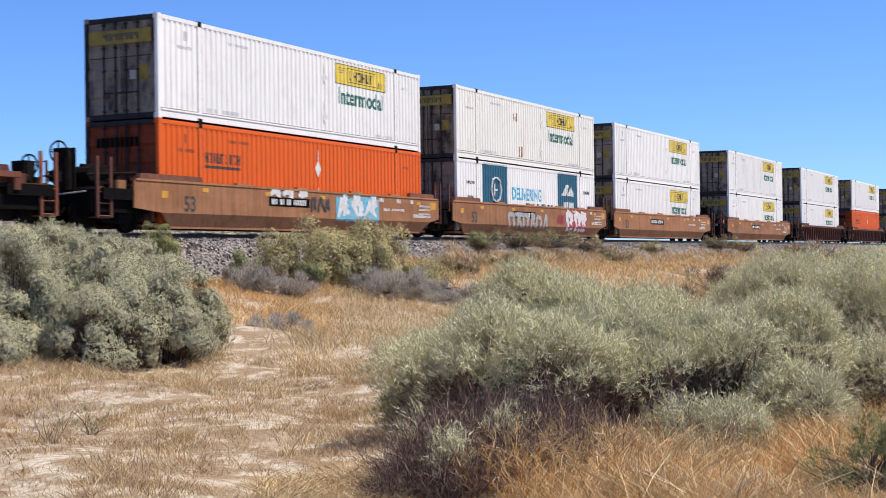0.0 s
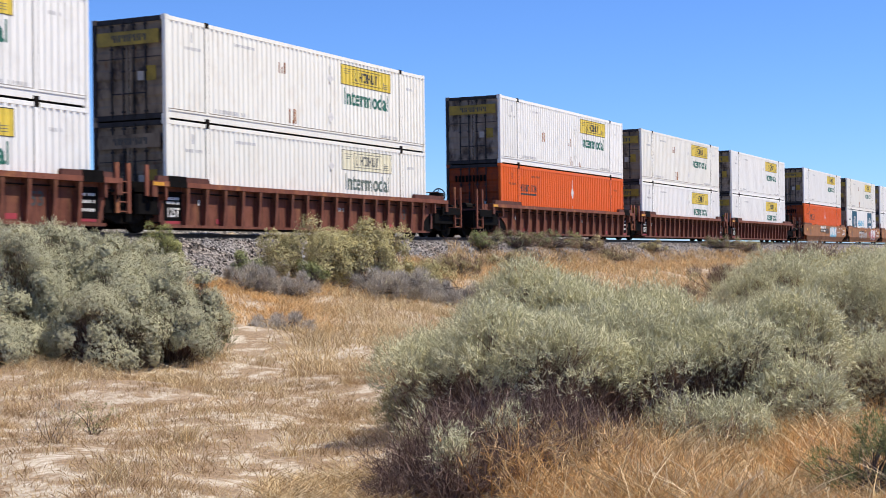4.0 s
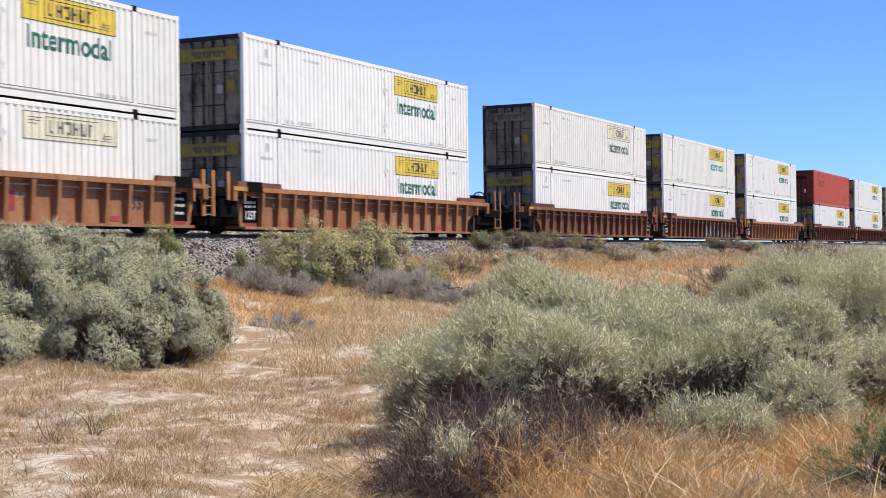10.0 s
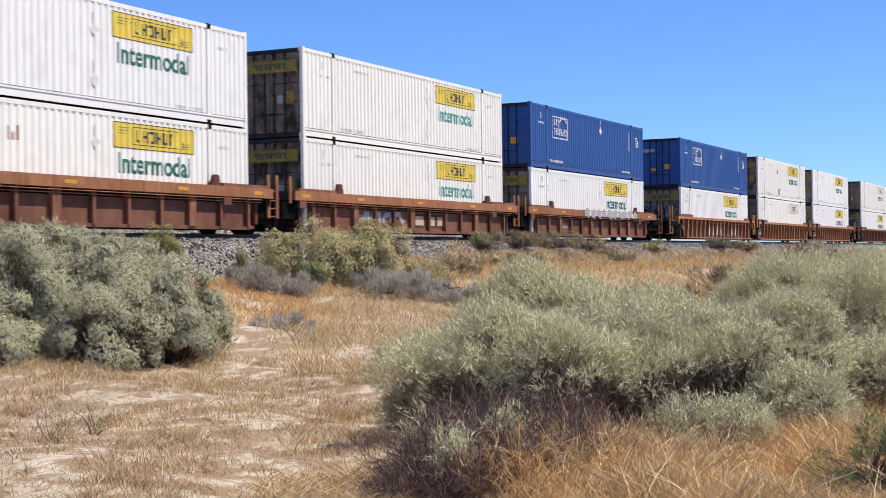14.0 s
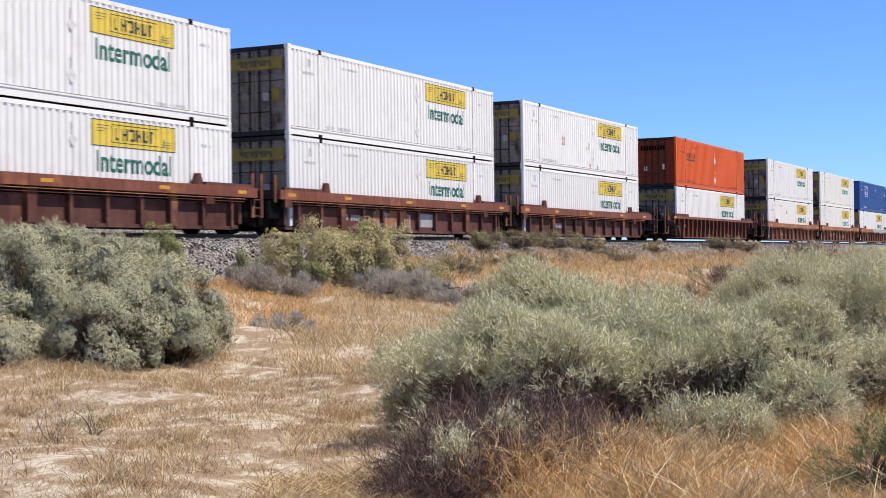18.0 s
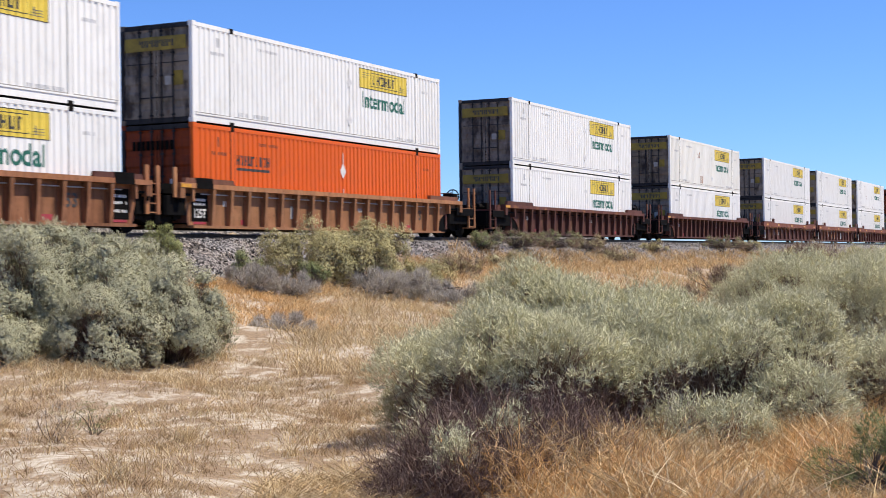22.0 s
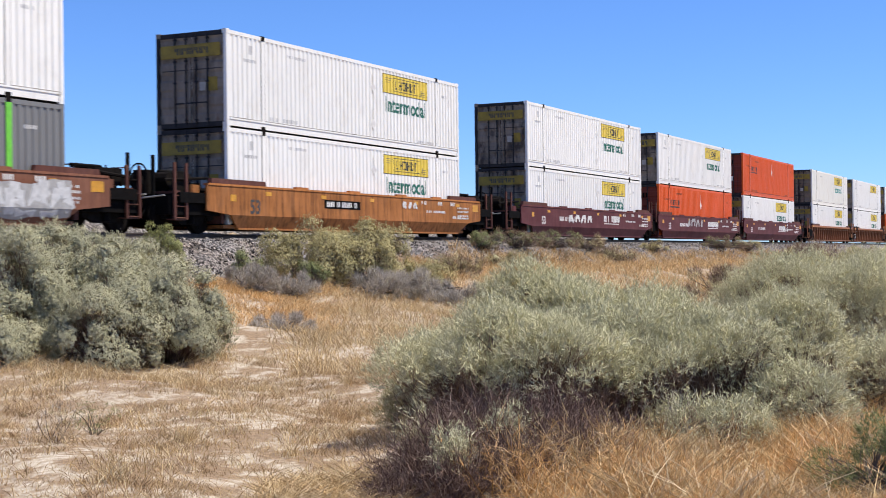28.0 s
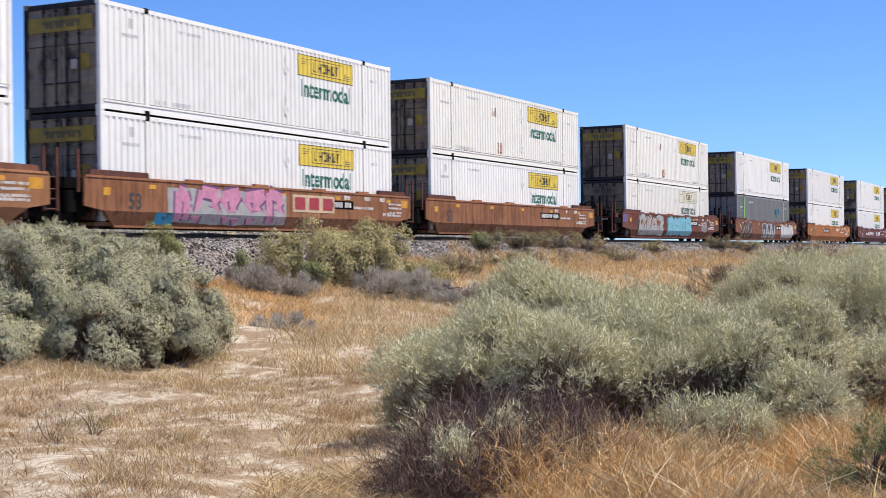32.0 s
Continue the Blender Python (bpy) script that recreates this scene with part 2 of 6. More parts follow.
for a, b in SPANS:
    count = round((b - a) / 0.262)
    p = (b - a) / count
    for k in range(count):
        FOLDS += [(a + k * p, 0.0), (a + (k + 0.42) * p, 0.0), (a + (k + 0.56) * p, 0.027), (a + (k + 0.86) * p, 0.027)]
    FOLDS.append((b, 0.0))


def painted(me):
    """Lays a flat mark into the folds of the corrugated side."""
    bm = bmesh.new()
    bm.from_mesh(me)
    bmesh.ops.remove_doubles(bm, verts=bm.verts[:], dist=0.0003)
    bmesh.ops.triangulate(bm, faces=bm.faces[:])
    xs = [v.co.x for v in bm.verts]
    for x, _ in FOLDS:
        if min(xs) < x < max(xs):
            bmesh.ops.bisect_plane(bm, geom=bm.verts[:] + bm.edges[:] + bm.faces[:], dist=1e-5, plane_co=(x, 0, 0), plane_no=(1, 0, 0))
            bmesh.ops.triangulate(bm, faces=[f for f in bm.faces if len(f.verts) > 4])
    fx, fd = [f[0] for f in FOLDS], [f[1] for f in FOLDS]
    for v in bm.verts:
        v.co.y += float(np.interp(v.co.x, fx, fd))
    bm.to_mesh(me)
    bm.free()
    return me


def mark(name, shape, material, parent, label=""):
    return part(name, painted(shape.mesh(name)), material, parent, label)


def moved(me, x, y, z):
    me = me.copy()
    me.transform(Matrix.Translation((x, y, z)))
    return painted(me)


def inked(x0, x1, z0, z1, y=FACE):
    return Shape().box(x0, x1, y, y + 0.004, z0, z1)


def word_bars(rng, x0, x1, z, high, y=FACE, gap=0.25):
    """A line of writing that cannot be read, as small upright bars."""
    s = Shape()
    x = x0
    while x < x1 - high * 0.3:
        w = high * rng.uniform(0.35, 0.62)
        if rng.random() > 0.12:
            s.box(x, min(x + w, x1), y, y + 0.004, z + high * rng.choice((0, 0, 0.08)), z + high)
        x += w + high * gap
    return s


def strokes(x0, x1, z0, z1, y, count, first=0):
    """A line of heavy strokes: pairs of uprights with a bar between them, no letters."""
    b = Shape()
    u = (x1 - x0) / count
    t, g, f = u * 0.24, u * 0.76, (z1 - z0) * 0.2
    for k in range(count):
        x, kind = x0 + u * k, (k + first) % 6
        if kind != 2:
            b.box(x, x + t, y - 0.004, y, z0, z1)
        if kind not in (0, 5):
            b.box(x + g - t, x + g, y - 0.004, y, z0, z1)
        m = (z0, (z0 + z1 - f) / 2, z0, (z0 + z1 - f) / 2, z0, z1 - f)[kind]
        b.box(x + t, x + g - t, y - 0.004, y, m, m + f)
        if kind == 2:
            b.box(x, x + g - t, y - 0.004, y, z1 - f, z1)
    return b


def sign_shapes(ob, rng, x0, x1, z0, z1, y, tone, ink):
    """A framed yellow sign with a boxed line of heavy strokes and two small emblems."""
    plate = mark("sign", inked(x0, x1, z0, z1, y), tone, ob, "yellow name sign with dark strokes" if tone == "sign_yellow" else "faded pale yellow name sign")
    w, h = x1 - x0, z1 - z0
    f = Shape()
    for a, b, c, d in ((x0, x1, z0, z0 + 0.02), (x0, x1, z1 - 0.02, z1), (x0, x0 + 0.02, z0, z1), (x1 - 0.02, x1, z0, z1)):
        f.box(a, b, y - 0.004, y, c, d)
    mark("sign_border", f, ink, plate)
    b = strokes(x0 + w * 0.265, x0 + w * 0.765, z0 + h * 0.27, z0 + h * 0.74, y, 6)
    for c, d in ((0.16, 0.19), (0.83, 0.86)):
        b.box(x0 + w * 0.23, x0 + w * 0.79, y - 0.003, y, z0 + h * c, z0 + h * d)
    for c, d in ((0.225, 0.23), (0.79, 0.795)):
        b.box(x0 + w * c, x0 + w * d, y - 0.003, y, z0 + h * 0.19, z0 + h * 0.83)
    mark("sign_writing", b, ink, plate)
    e = Shape()
    for k in range(3):
        e.box(x0 + w * 0.05, x0 + w * (0.19 - 0.02 * k), y - 0.004, y, z0 + h * (0.78 - 0.11 * k), z0 + h * (0.805 - 0.11 * k))
        e.box(x0 + w * (0.82 + 0.01 * k), x0 + w * 0.95, y - 0.004, y, z0 + h * (0.16 + 0.10 * k), z0 + h * (0.185 + 0.10 * k))
    e.box(x0 + w * 0.85, x0 + w * 0.862, y - 0.004, y, z0 + h * 0.20, z0 + h * 0.48)
    mark("sign_emblem", e, "old_ink", plate)


def container_kind(seed, coat, label, writing, group="containers on the train"):
    """One container with all its parts; writing(ob, rng) adds what is painted on it."""
    rng = random.Random(seed)
    ob = thing("shipping_container", label, "container", group)
    lo, hi = 0.26, HIG - 0.12
    seam = {"white_paint": "pale_grime", "cream_paint": "brown_grime"}.get(coat, "dark_frame")
    # doors and far castings take the shade-darkened coat where there is one
    doors = {"white_paint": "shaded_white_doors", "cream_paint": "shaded_cream_doors", "orange_paint": "shaded_orange_doors", "scarlet_paint": "shaded_red_doors", "red_paint": "shaded_red_doors"}.get(coat, coat)
    for a, b in SPANS:
        part("side_panel", Shape().wave(a, b, -HY + 0.004, lo, hi, 0.262, 0.027), coat, ob)
    part("far_side_panel", Shape().box(-HX + 0.14, HX - 0.14, HY - 0.05, HY - 0.005, 0, HIG - 0.01), coat, ob)
    roof = Shape()
    roof.wave(-HX + 0.15, HX - 0.1, 0.0, -HY + 0.05, HY - 0.05, 0.48, 0.025)
    roof.v = [(x, z, HIG - 0.012 - y) for x, y, z in roof.v]
    part("roof", roof, coat, ob)
    y0, y1 = -HY, -HY + 0.07
    part("top_rail", Shape().box(-HX + 0.17, HX - 0.17, y0, y1, hi, HIG - 0.005), coat, ob)
    part("bottom_rail", Shape().box(-HX + 0.17, HX - 0.17, y0 + 0.02, y1, 0.02, lo).box(-HX + 0.17, HX - 0.17, y0, y0 + 0.03, lo - 0.045, lo), coat, ob)
    for x in (-POST_X, POST_X):
        part("lifting_post", Shape().box(x - 0.09, x + 0.09, y0 + 0.002, y1, lo, hi), coat, ob)
        part("lifting_casting", Shape().box(x - 0.1, x + 0.1, y0 - 0.005, y1, HIG - 0.13, HIG + 0.022, 0.01), "grimy_steel", ob)
        part("lifting_casting", Shape().box(x - 0.1, x + 0.1, y0 - 0.005, y1, -0.02, 0.10, 0.01), "grimy_steel", ob)
    grime = Shape()
    for a, b in SPANS:
        grime.box(a, b, y0 + 0.001, y0 + 0.034, lo, lo + 0.026)
    for x in (-POST_X, POST_X):
        for d in (-0.095, 0.095):
            grime.box(x + d - 0.007, x + d + 0.007, y0 + 0.0005, y0 + 0.02, lo, hi)
    part("panel_seam", grime, seam, ob, "grimy seams round the panels")
    for s, e in ((-1, -1), (-1, 1), (1, -1)):
        c, d = sorted((s * HY, s * (HY - 0.12)))
        a, b = sorted((e * HX, e * (HX - 0.14)))
        part("corner_post", Shape().box(a, b, c, d, 0.11, HIG - 0.11, 0.012), coat if s < 0 else "dark_frame", ob)
        for z in (-0.02, HIG - 0.12):
            a, b = sorted((e * (HX + 0.004), e * (HX - 0.178)))
            c, d = sorted((s * (HY + 0.004), s * (HY - 0.16)))
            part("corner_casting", Shape().box(a, b, c, d, z, z + 0.14, 0.015), coat if s < 0 else doors, ob)
    part("floor", Shape().box(-HX + 0.1, HX - 0.1, -HY + 0.08, HY - 0.08, -0.016, 0.16), "black_iron", ob)
    part("front_wall", Shape().box(HX - 0.1, HX - 0.03, -HY + 0.08, HY - 0.055, 0.05, HIG - 0.04), coat, ob)
    part("door_sill", Shape().box(-HX + 0.01, -HX + 0.12, -HY + 0.165, HY - 0.165, 0.0, 0.14), "dark_frame", ob)
    part("door_header", Shape().box(-HX + 0.01, -HX + 0.12, -HY + 0.165, HY - 0.165, HIG - 0.14, HIG - 0.005), "dark_frame", ob)
    for s in (-1, 1):
        y0, y1 = sorted((s * 0.012, s * (HY - 0.125)))
        leaf = Shape().wave(0.15, HIG - 0.15, -HX + 0.035, y0, y1, 0.52, 0.03)
        leaf.v = [(y, z, x) for x, y, z in leaf.v]
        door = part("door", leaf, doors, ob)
        for y in (s * 0.19, s * 0.60):
            rod = Shape().bar((-HX + 0.004, y, 0.06), (-HX + 0.004, y, HIG - 0.06), 0.026, 6)
            for z in (0.2, 1.35, 2.0, 2.66):
                rod.box(-HX - 0.024, -HX + 0.03, y - 0.05, y + 0.05, z, z + 0.05)
            a, b = sorted((y, y - s * 0.36))
            rod.box(-HX - 0.03, -HX - 0.01, a, b, 0.72, 0.76)
            part("lock_rod", rod, "dark_frame", door)
        a, b = sorted((s * 0.02, s * 0.10))
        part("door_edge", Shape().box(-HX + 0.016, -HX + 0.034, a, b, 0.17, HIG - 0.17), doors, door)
    writing(ob, rng)
    return ob


def door_sign(ob, tone):
    """The same sign across both doors, its colour darkened for shade."""
    y0, z0, z1 = HY - 0.2, 2.12, 2.52
    x = -HX - 0.03
    plate = part("door_sign", Shape().box(x, x + 0.006, -y0, y0, z0, z1), "shaded_yellow" if tone == "sign_yellow" else "shaded_cream_doors", ob, "yellow name sign across the doors, darkened for shade")
    b = Shape()
    for k in range(7):
        a = 0.55 - k * 0.18
        b.box(x - 0.004, x, a - 0.12, a - 0.06, z0 + 0.1, z1 - 0.1)
        b.box(x - 0.004, x, a - 0.03, a + 0.02, z0 + (0.1 if k % 2 else 0.2), z1 - 0.1)
    part("sign_writing", b, "sign_ink", plate)
    part("door_sticker", Shape().box(-HX + 0.02, -HX + 0.03, -0.95, -0.62, 1.08, 1.5), "shaded_yellow", ob, "amber warning sticker")
    part("door_plate", Shape().box(-HX + 0.02, -HX + 0.03, -0.52, -0.3, 1.1, 1.36), "silver_ink", ob)
    part("door_crease", Shape().box(-HX + 0.022, -HX + 0.034, -HY + 0.2, HY - 0.2, 1.74, 1.765), "dark_frame", ob)


def stencils(ob, rng, tone="faint_ink"):
    lines = [word_bars(rng, *row) for row in ((-HX + 2.35, -HX + 4.0, 0.32, 0.12), (POST_X - 1.6, POST_X - 0.25, 0.30, 0.10), (HX - 1.5, HX - 0.95, 2.2, 0.10), (-HX + 3.4, -HX + 4.5, 2.42, 0.09),
                                              (-HX + 1.2, -HX + 1.45, 2.25, 0.30), (-HX + 0.9, -HX + 1.7, 2.02, 0.10))]
    whole = Shape()
    for row in lines:
        n = len(whole.v)
        whole.v += row.v
        whole.f += [[n + i for i in face] for face in row.f]
    mark("stencil", whole, tone, ob)


def patch_plate(ob, x, z, tone="white_ink", tall=0.3):
    """A bright diamond label holder with its bracket."""
    s = Shape().sheet([(x, z - tall), (x + 0.2, z), (x, z + tall), (x - 0.2, z)], FACE - 0.004, FACE)
    part("placard", s, tone, ob)
    part("placard_holder", Shape().box(x - 0.02, x + 0.02, FACE - 0.006, FACE, z + tall, z + tall + 0.35), tone, ob)


def hauler(sign="sign_yellow", word="green", doors="sign_yellow", placards=1, stains=0):
    def writing(ob, rng):
        if sign:
            sign_shapes(ob, rng, 1.75, 5.3, 1.96, 2.66, FACE, sign, "sign_ink" if sign == "sign_yellow" else "old_ink")
        if word:
            data = {"green": LETTERS_GREEN, "sea": LETTERS_SEA, "pale": LETTERS_PALE}[word]
            part("lettering", moved(data, 3.52, FACE, 1.535), "", ob, "the word Intermodal in green letters")
        if doors:
            door_sign(ob, doors)
        stencils(ob, rng)
        if placards:
            patch_plate(ob, 1.0, 2.05, "white_ink", 0.16)
            patch_plate(ob, 1.0, 0.75, "white_ink", 0.2)
        for k in range(stains):
            x, z = rng.uniform(-4, 5), rng.choice((0.25, 0.35, 1.2, 1.9))
            s = Shape()
            for j in range(4):
                a = x + rng.uniform(-0.2, 0.2)
                s.box(a, a + 0.05, FACE, FACE + 0.003, z, z + rng.uniform(0.1, 0.5))
            mark("rust_stain", s, "sill_rust", ob, "rusty scrape")
    return writing


def carrier(tone="sign_ink", placards=2):
    """Heavy unreadable strokes with a rule under them, and pale diamonds."""
    def writing(ob, rng):
        mark("name_mark", strokes(-HX + 2.2, -HX + 4.05, 1.78, 2.08, FACE, 9, 1), tone, ob, "dark line of heavy strokes")
        mark("name_rule", inked(-HX + 2.2, -HX + 4.0, 1.62, 1.70), tone, ob)
        stencils(ob, rng, "dusk_ink")
        part("reflector_strip", word_bars(rng, -HX + 0.3, HX - 0.3, 0.04, 0.05, -HY - 0.004, 8.0), "white_ink", ob)
        for k in range(placards):
            patch_plate(ob, 0.5, 1.9 - 1.25 * k, "white_ink", 0.28)
        x = -HX - 0.03
        b = Shape()
        for k in range(9):
            b.box(x - 0.002, x + 0.006, 0.75 - k * 0.17, 0.86 - k * 0.17, 2.15, 2.42)
        part("door_mark", b, "black_iron", ob)
        part("door_placard", Shape().box(-HX + 0.018, -HX + 0.03, -0.62, -0.45, 1.0, 1.3), "white_ink", ob)
        part("door_placard", Shape().box(-HX + 0.018, -HX + 0.03, 0.5, 0.68, 0.95, 1.2), "white_ink", ob)
    return writing


def logistics(ob, rng):
    """Blue box: a framed white mark with an arc, size figures and small yellow door stickers."""
    x0, x1, z0, z1 = -5.4, -3.4, 1.45, 2.5
    f = Shape()
    for a, b, c, d in ((x0, x1, z0, z0 + 0.06), (x0, x1, z1 - 0.06, z1), (x0, x0 + 0.06, z0, z1), (x1 - 0.06, x1, z0, z1)):
        f.box(a, b, FACE, FACE + 0.004, c, d)
    for k in range(7):
        a = pi * 0.95 - k * pi * 0.13
        b = a - pi * 0.13
        f.bar((x0 + 1.35 + 0.6 * cos(a), FACE, z0 + 0.45 + 0.55 * sin(a)), (x0 + 1.35 + 0.6 * cos(b), FACE, z0 + 0.45 + 0.55 * sin(b)), 0.035, 4)
    mark("framed_mark", f, "white_ink", ob, "white framed mark with an arc")
    mark("mark_writing", strokes(x0 + 0.2, x1 - 0.15, z0 + 0.18, z0 + 0.5, FACE, 7, 2), "white_ink", ob)
    mark("mark_writing", strokes(x0 + 0.2, x0 + 0.95, z0 + 0.62, z0 + 0.92, FACE, 3), "white_ink", ob)
    part("size_mark", moved(LETTERS_53, HX - 1.05, FACE, 1.95), "", ob, "white figures 53")
    stencils(ob, rng, "white_ink")
    part("reflector_strip", word_bars(rng, -HX + 0.3, HX - 0.3, 0.13, 0.05, -HY - 0.004, 12.0), "white_ink", ob)
    part("reflector_strip", word_bars(rng, -HX + 0.33, HX - 0.3, 0.13, 0.05, -HY - 0.003, 12.0), "crimson_ink", ob)
    mark("stencil", inked(POST_X - 0.42, POST_X - 0.34, 1.5, 2.5), "grey_ink", ob)
    patch_plate(ob, 1.2, 2.25, "white_ink", 0.2)
    part("door_sticker", Shape().box(-HX + 0.02, -HX + 0.03, -0.65, -0.3, 1.05, 1.35), "amber_mark", ob, "amber warning sticker")
    part("door_sticker", Shape().box(-HX + 0.02, -HX + 0.03, 0.25, 0.55, 0.95, 1.15), "amber_mark", ob)
    part("door_mark", Shape().box(-HX + 0.02, -HX + 0.03, 0.3, 1.0, 2.1, 2.3), "silver_ink", ob)


def green_striped(ob, rng):
    for x in (-POST_X, POST_X):
        part("green_stripe", inked(x - 0.1, x + 0.1, 0.05, HIG - 0.1, FACE - 0.006), "lime_paint", ob, "bright green painted post")
    stencils(ob, rng, "white_ink")
    s = Shape()
    for k in range(6):
        a = k * pi / 3
        s.bar((3.5 + 0.3 * cos(a), FACE, 1.85 + 0.35 * sin(a)), (3.5 + 0.12 * cos(a), FACE, 1.85 + 0.14 * sin(a)), 0.09, 5)
    mark("round_mark", s, "sea_ink", ob, "green ring of petals")
    mark("mark_writing", word_bars(rng, 4.1, 5.1, 1.8, 0.36, gap=0.3), "blue_paint", ob)


def future_panels(ob, rng):
    """White box with two teal panels and a slogan between them."""
    a = mark("teal_panel", inked(-5.55, -2.95, 0.05, HIG - 0.05), "teal_panel", ob, "dark teal panel with a white round mark")
    r = Shape()
    for k in range(14):
        p, q = 2 * pi * k / 14, 2 * pi * (k + 1) / 14
        r.bar((-4.2 + 0.52 * cos(p), FACE - 0.004, 1.75 + 0.52 * sin(p)), (-4.2 + 0.52 * cos(q), FACE - 0.004, 1.75 + 0.52 * sin(q)), 0.05, 4)
    r.box(-4.4, -4.25, FACE - 0.006, FACE, 1.5, 2.0).box(-4.25, -4.0, FACE - 0.006, FACE, 1.7, 1.78)
    mark("round_mark", r, "white_ink", a)
    mark("mark_writing", word_bars(rng, -5.2, -3.3, 0.72, 0.2, FACE - 0.006, 0.15), "white_ink", a)
    mark("mark_writing", word_bars(rng, -5.0, -3.5, 0.42, 0.2, FACE - 0.006, 0.15), "white_ink", a)
    b = mark("teal_panel", inked(3.0, 5.6, 0.05, HIG - 0.05), "teal_panel", ob, "dark teal panel with white peaks")
    m = Shape().sheet([(3.5, 1.75), (4.1, 1.75), (4.5, 2.25), (4.2, 2.3)], FACE - 0.006, FACE)
    m.sheet([(4.2, 1.75), (5.2, 1.75), (4.8, 2.2)], FACE - 0.006, FACE)
    mark("peaks_mark", m, "white_ink", b)
    mark("mark_writing", word_bars(rng, 3.5, 5.1, 0.85, 0.6, FACE - 0.006, 0.12), "white_ink", b)
    part("slogan", moved(letters("DELIVERING", 0.74, "sky_ink", 0.85), -0.75, FACE, 1.62), "", ob, "the word DELIVERING in light blue")
    part("slogan", moved(letters("THE FUTURE", 0.66, "teal_panel", 0.85), 0.75, FACE, 1.0), "", ob, "the words THE FUTURE in dark teal")
    mark("stencil", word_bars(rng, -HX + 0.9, -HX + 1.7, 1.9, 0.12), "sign_ink", ob)
    mark("stencil", word_bars(rng, HX - 1.6, HX - 0.6, 0.9, 0.16), "sign_ink", ob)
    part("stencil", word_bars(rng, HX - 1.6, HX - 0.8, 1.9, 0.16), "sign_ink", ob)
    part("stencil", word_bars(rng, -HX + 1.0, -HX + 1.6, 1.3, 0.12), "sign_ink", ob)


KINDS = {
    "white": (1, "white_paint", "white corrugated container with yellow sign and green lettering", hauler()),
    "scuffed": (2, "white_paint", "white corrugated container with rust scrapes and yellow sign", hauler(stains=5)),
    "cream": (3, "cream_paint", "weathered cream container with yellow sign and green lettering", hauler(stains=2)),
    "aged": (4, "cream_paint", "weathered cream container with yellow sign and sea-green lettering", hauler(word="sea")),
    "faded": (5, "cream_paint", "weathered cream container with faded sign and dull green lettering", hauler("sign_old", "pale", "sign_old", stains=3)),
    "old_sign": (6, "cream_paint", "weathered cream container with a faded sign only", hauler("sign_old", "", "sign_old")),
    "sign_only": (7, "white_paint", "white corrugated container with a yellow sign only", hauler("sign_yellow", "")),
    "orange": (8, "orange_paint", "bright orange corrugated container with dark strokes", carrier()),
    "scarlet": (14, "scarlet_paint", "orange-red corrugated container with dark strokes", carrier(placards=1)),
    "red": (9, "red_paint", "faded red corrugated container with dark strokes", carrier(placards=0)),
    "blue": (10, "blue_paint", "dark blue corrugated container with white framed mark", logistics),
    "grey": (11, "grey_paint", "dark grey corrugated container with bright green posts", green_striped),
    "slogan": (12, "white_paint", "white container with dark teal panels and slogan", future_panels),
}
GOODS = {}

# ---- well cars: rail level at z = 0, length along x ----
TRACK_Y = 24.332 + HY
RUN, RISE = 19.375, 23.311            # spacing across a shared truck, and across couplers
SIDE = -1.55
WHEELSETS = []


def truck(ob, x):
    """A two-axle truck: side frames with springs, bolster and two wheelsets."""
    for s in (-1, 1):
        y0, y1 = sorted((s * 1.0, s * 1.14))
        out = [(x - 1.2, 0.42), (x - 0.75, 0.38), (x - 0.4, 0.24), (x + 0.4, 0.24), (x + 0.75, 0.38), (x + 1.2, 0.42), (x + 1.2, 0.62),
               (x + 0.55, 0.80), (x - 0.55, 0.80), (x - 1.2, 0.62)]
        part("side_frame", Shape().sheet(out, y0, y1), "grimy_steel", ob)
        for e in (-1, 1):
            c = Shape().bar((x + e * 0.875, s * 1.0, 0.48), (x + e * 0.875, s * 1.2, 0.48), 0.13, 10)
            part("bearing_cap", c, "grimy_steel", ob)
        part("spring_nest", Shape().bar((x, s * 1.12, 0.28), (x, s * 1.12, 0.56), 0.15, 8), "black_iron", ob)
    part("bolster", Shape().box(x - 0.22, x + 0.22, -1.2, 1.2, 0.5, 0.78, 0.05), "black_iron", ob)
    for e in (-1, 1):
        w = part("wheelset", WHEEL, "", ob)
        w.matrix_parent_inverse = Matrix.Translation((x + e * 0.875, 0, 0.48))
        WHEELSETS.append(w)


def wheel_shape():
    s = Shape().bar((0, -1.05, 0), (0, 1.05, 0), 0.08, 8)
    for y in (-0.76, 0.76):
        e = 1 if y > 0 else -1
        s.bar((0, y - e * 0.03, 0), (0, y + e * 0.09, 0), 0.48, 24, 0.475)
        s.bar((0, y - e * 0.065, 0), (0, y - e * 0.03, 0), 0.51, 24)
        s.bar((0, y + e * 0.09, 0), (0, y + e * 0.13, 0), 0.14, 10)
        for k in range(6):
            a = k * pi / 3
            s.bar((0.3 * cos(a), y + e * 0.085, 0.3 * sin(a)), (0.3 * cos(a), y + e * 0.105, 0.3 * sin(a)), 0.05, 6)
    return s


WHEEL = wheel_shape().mesh("wheelset")
WHEEL.materials.append(MATS["grimy_steel"])


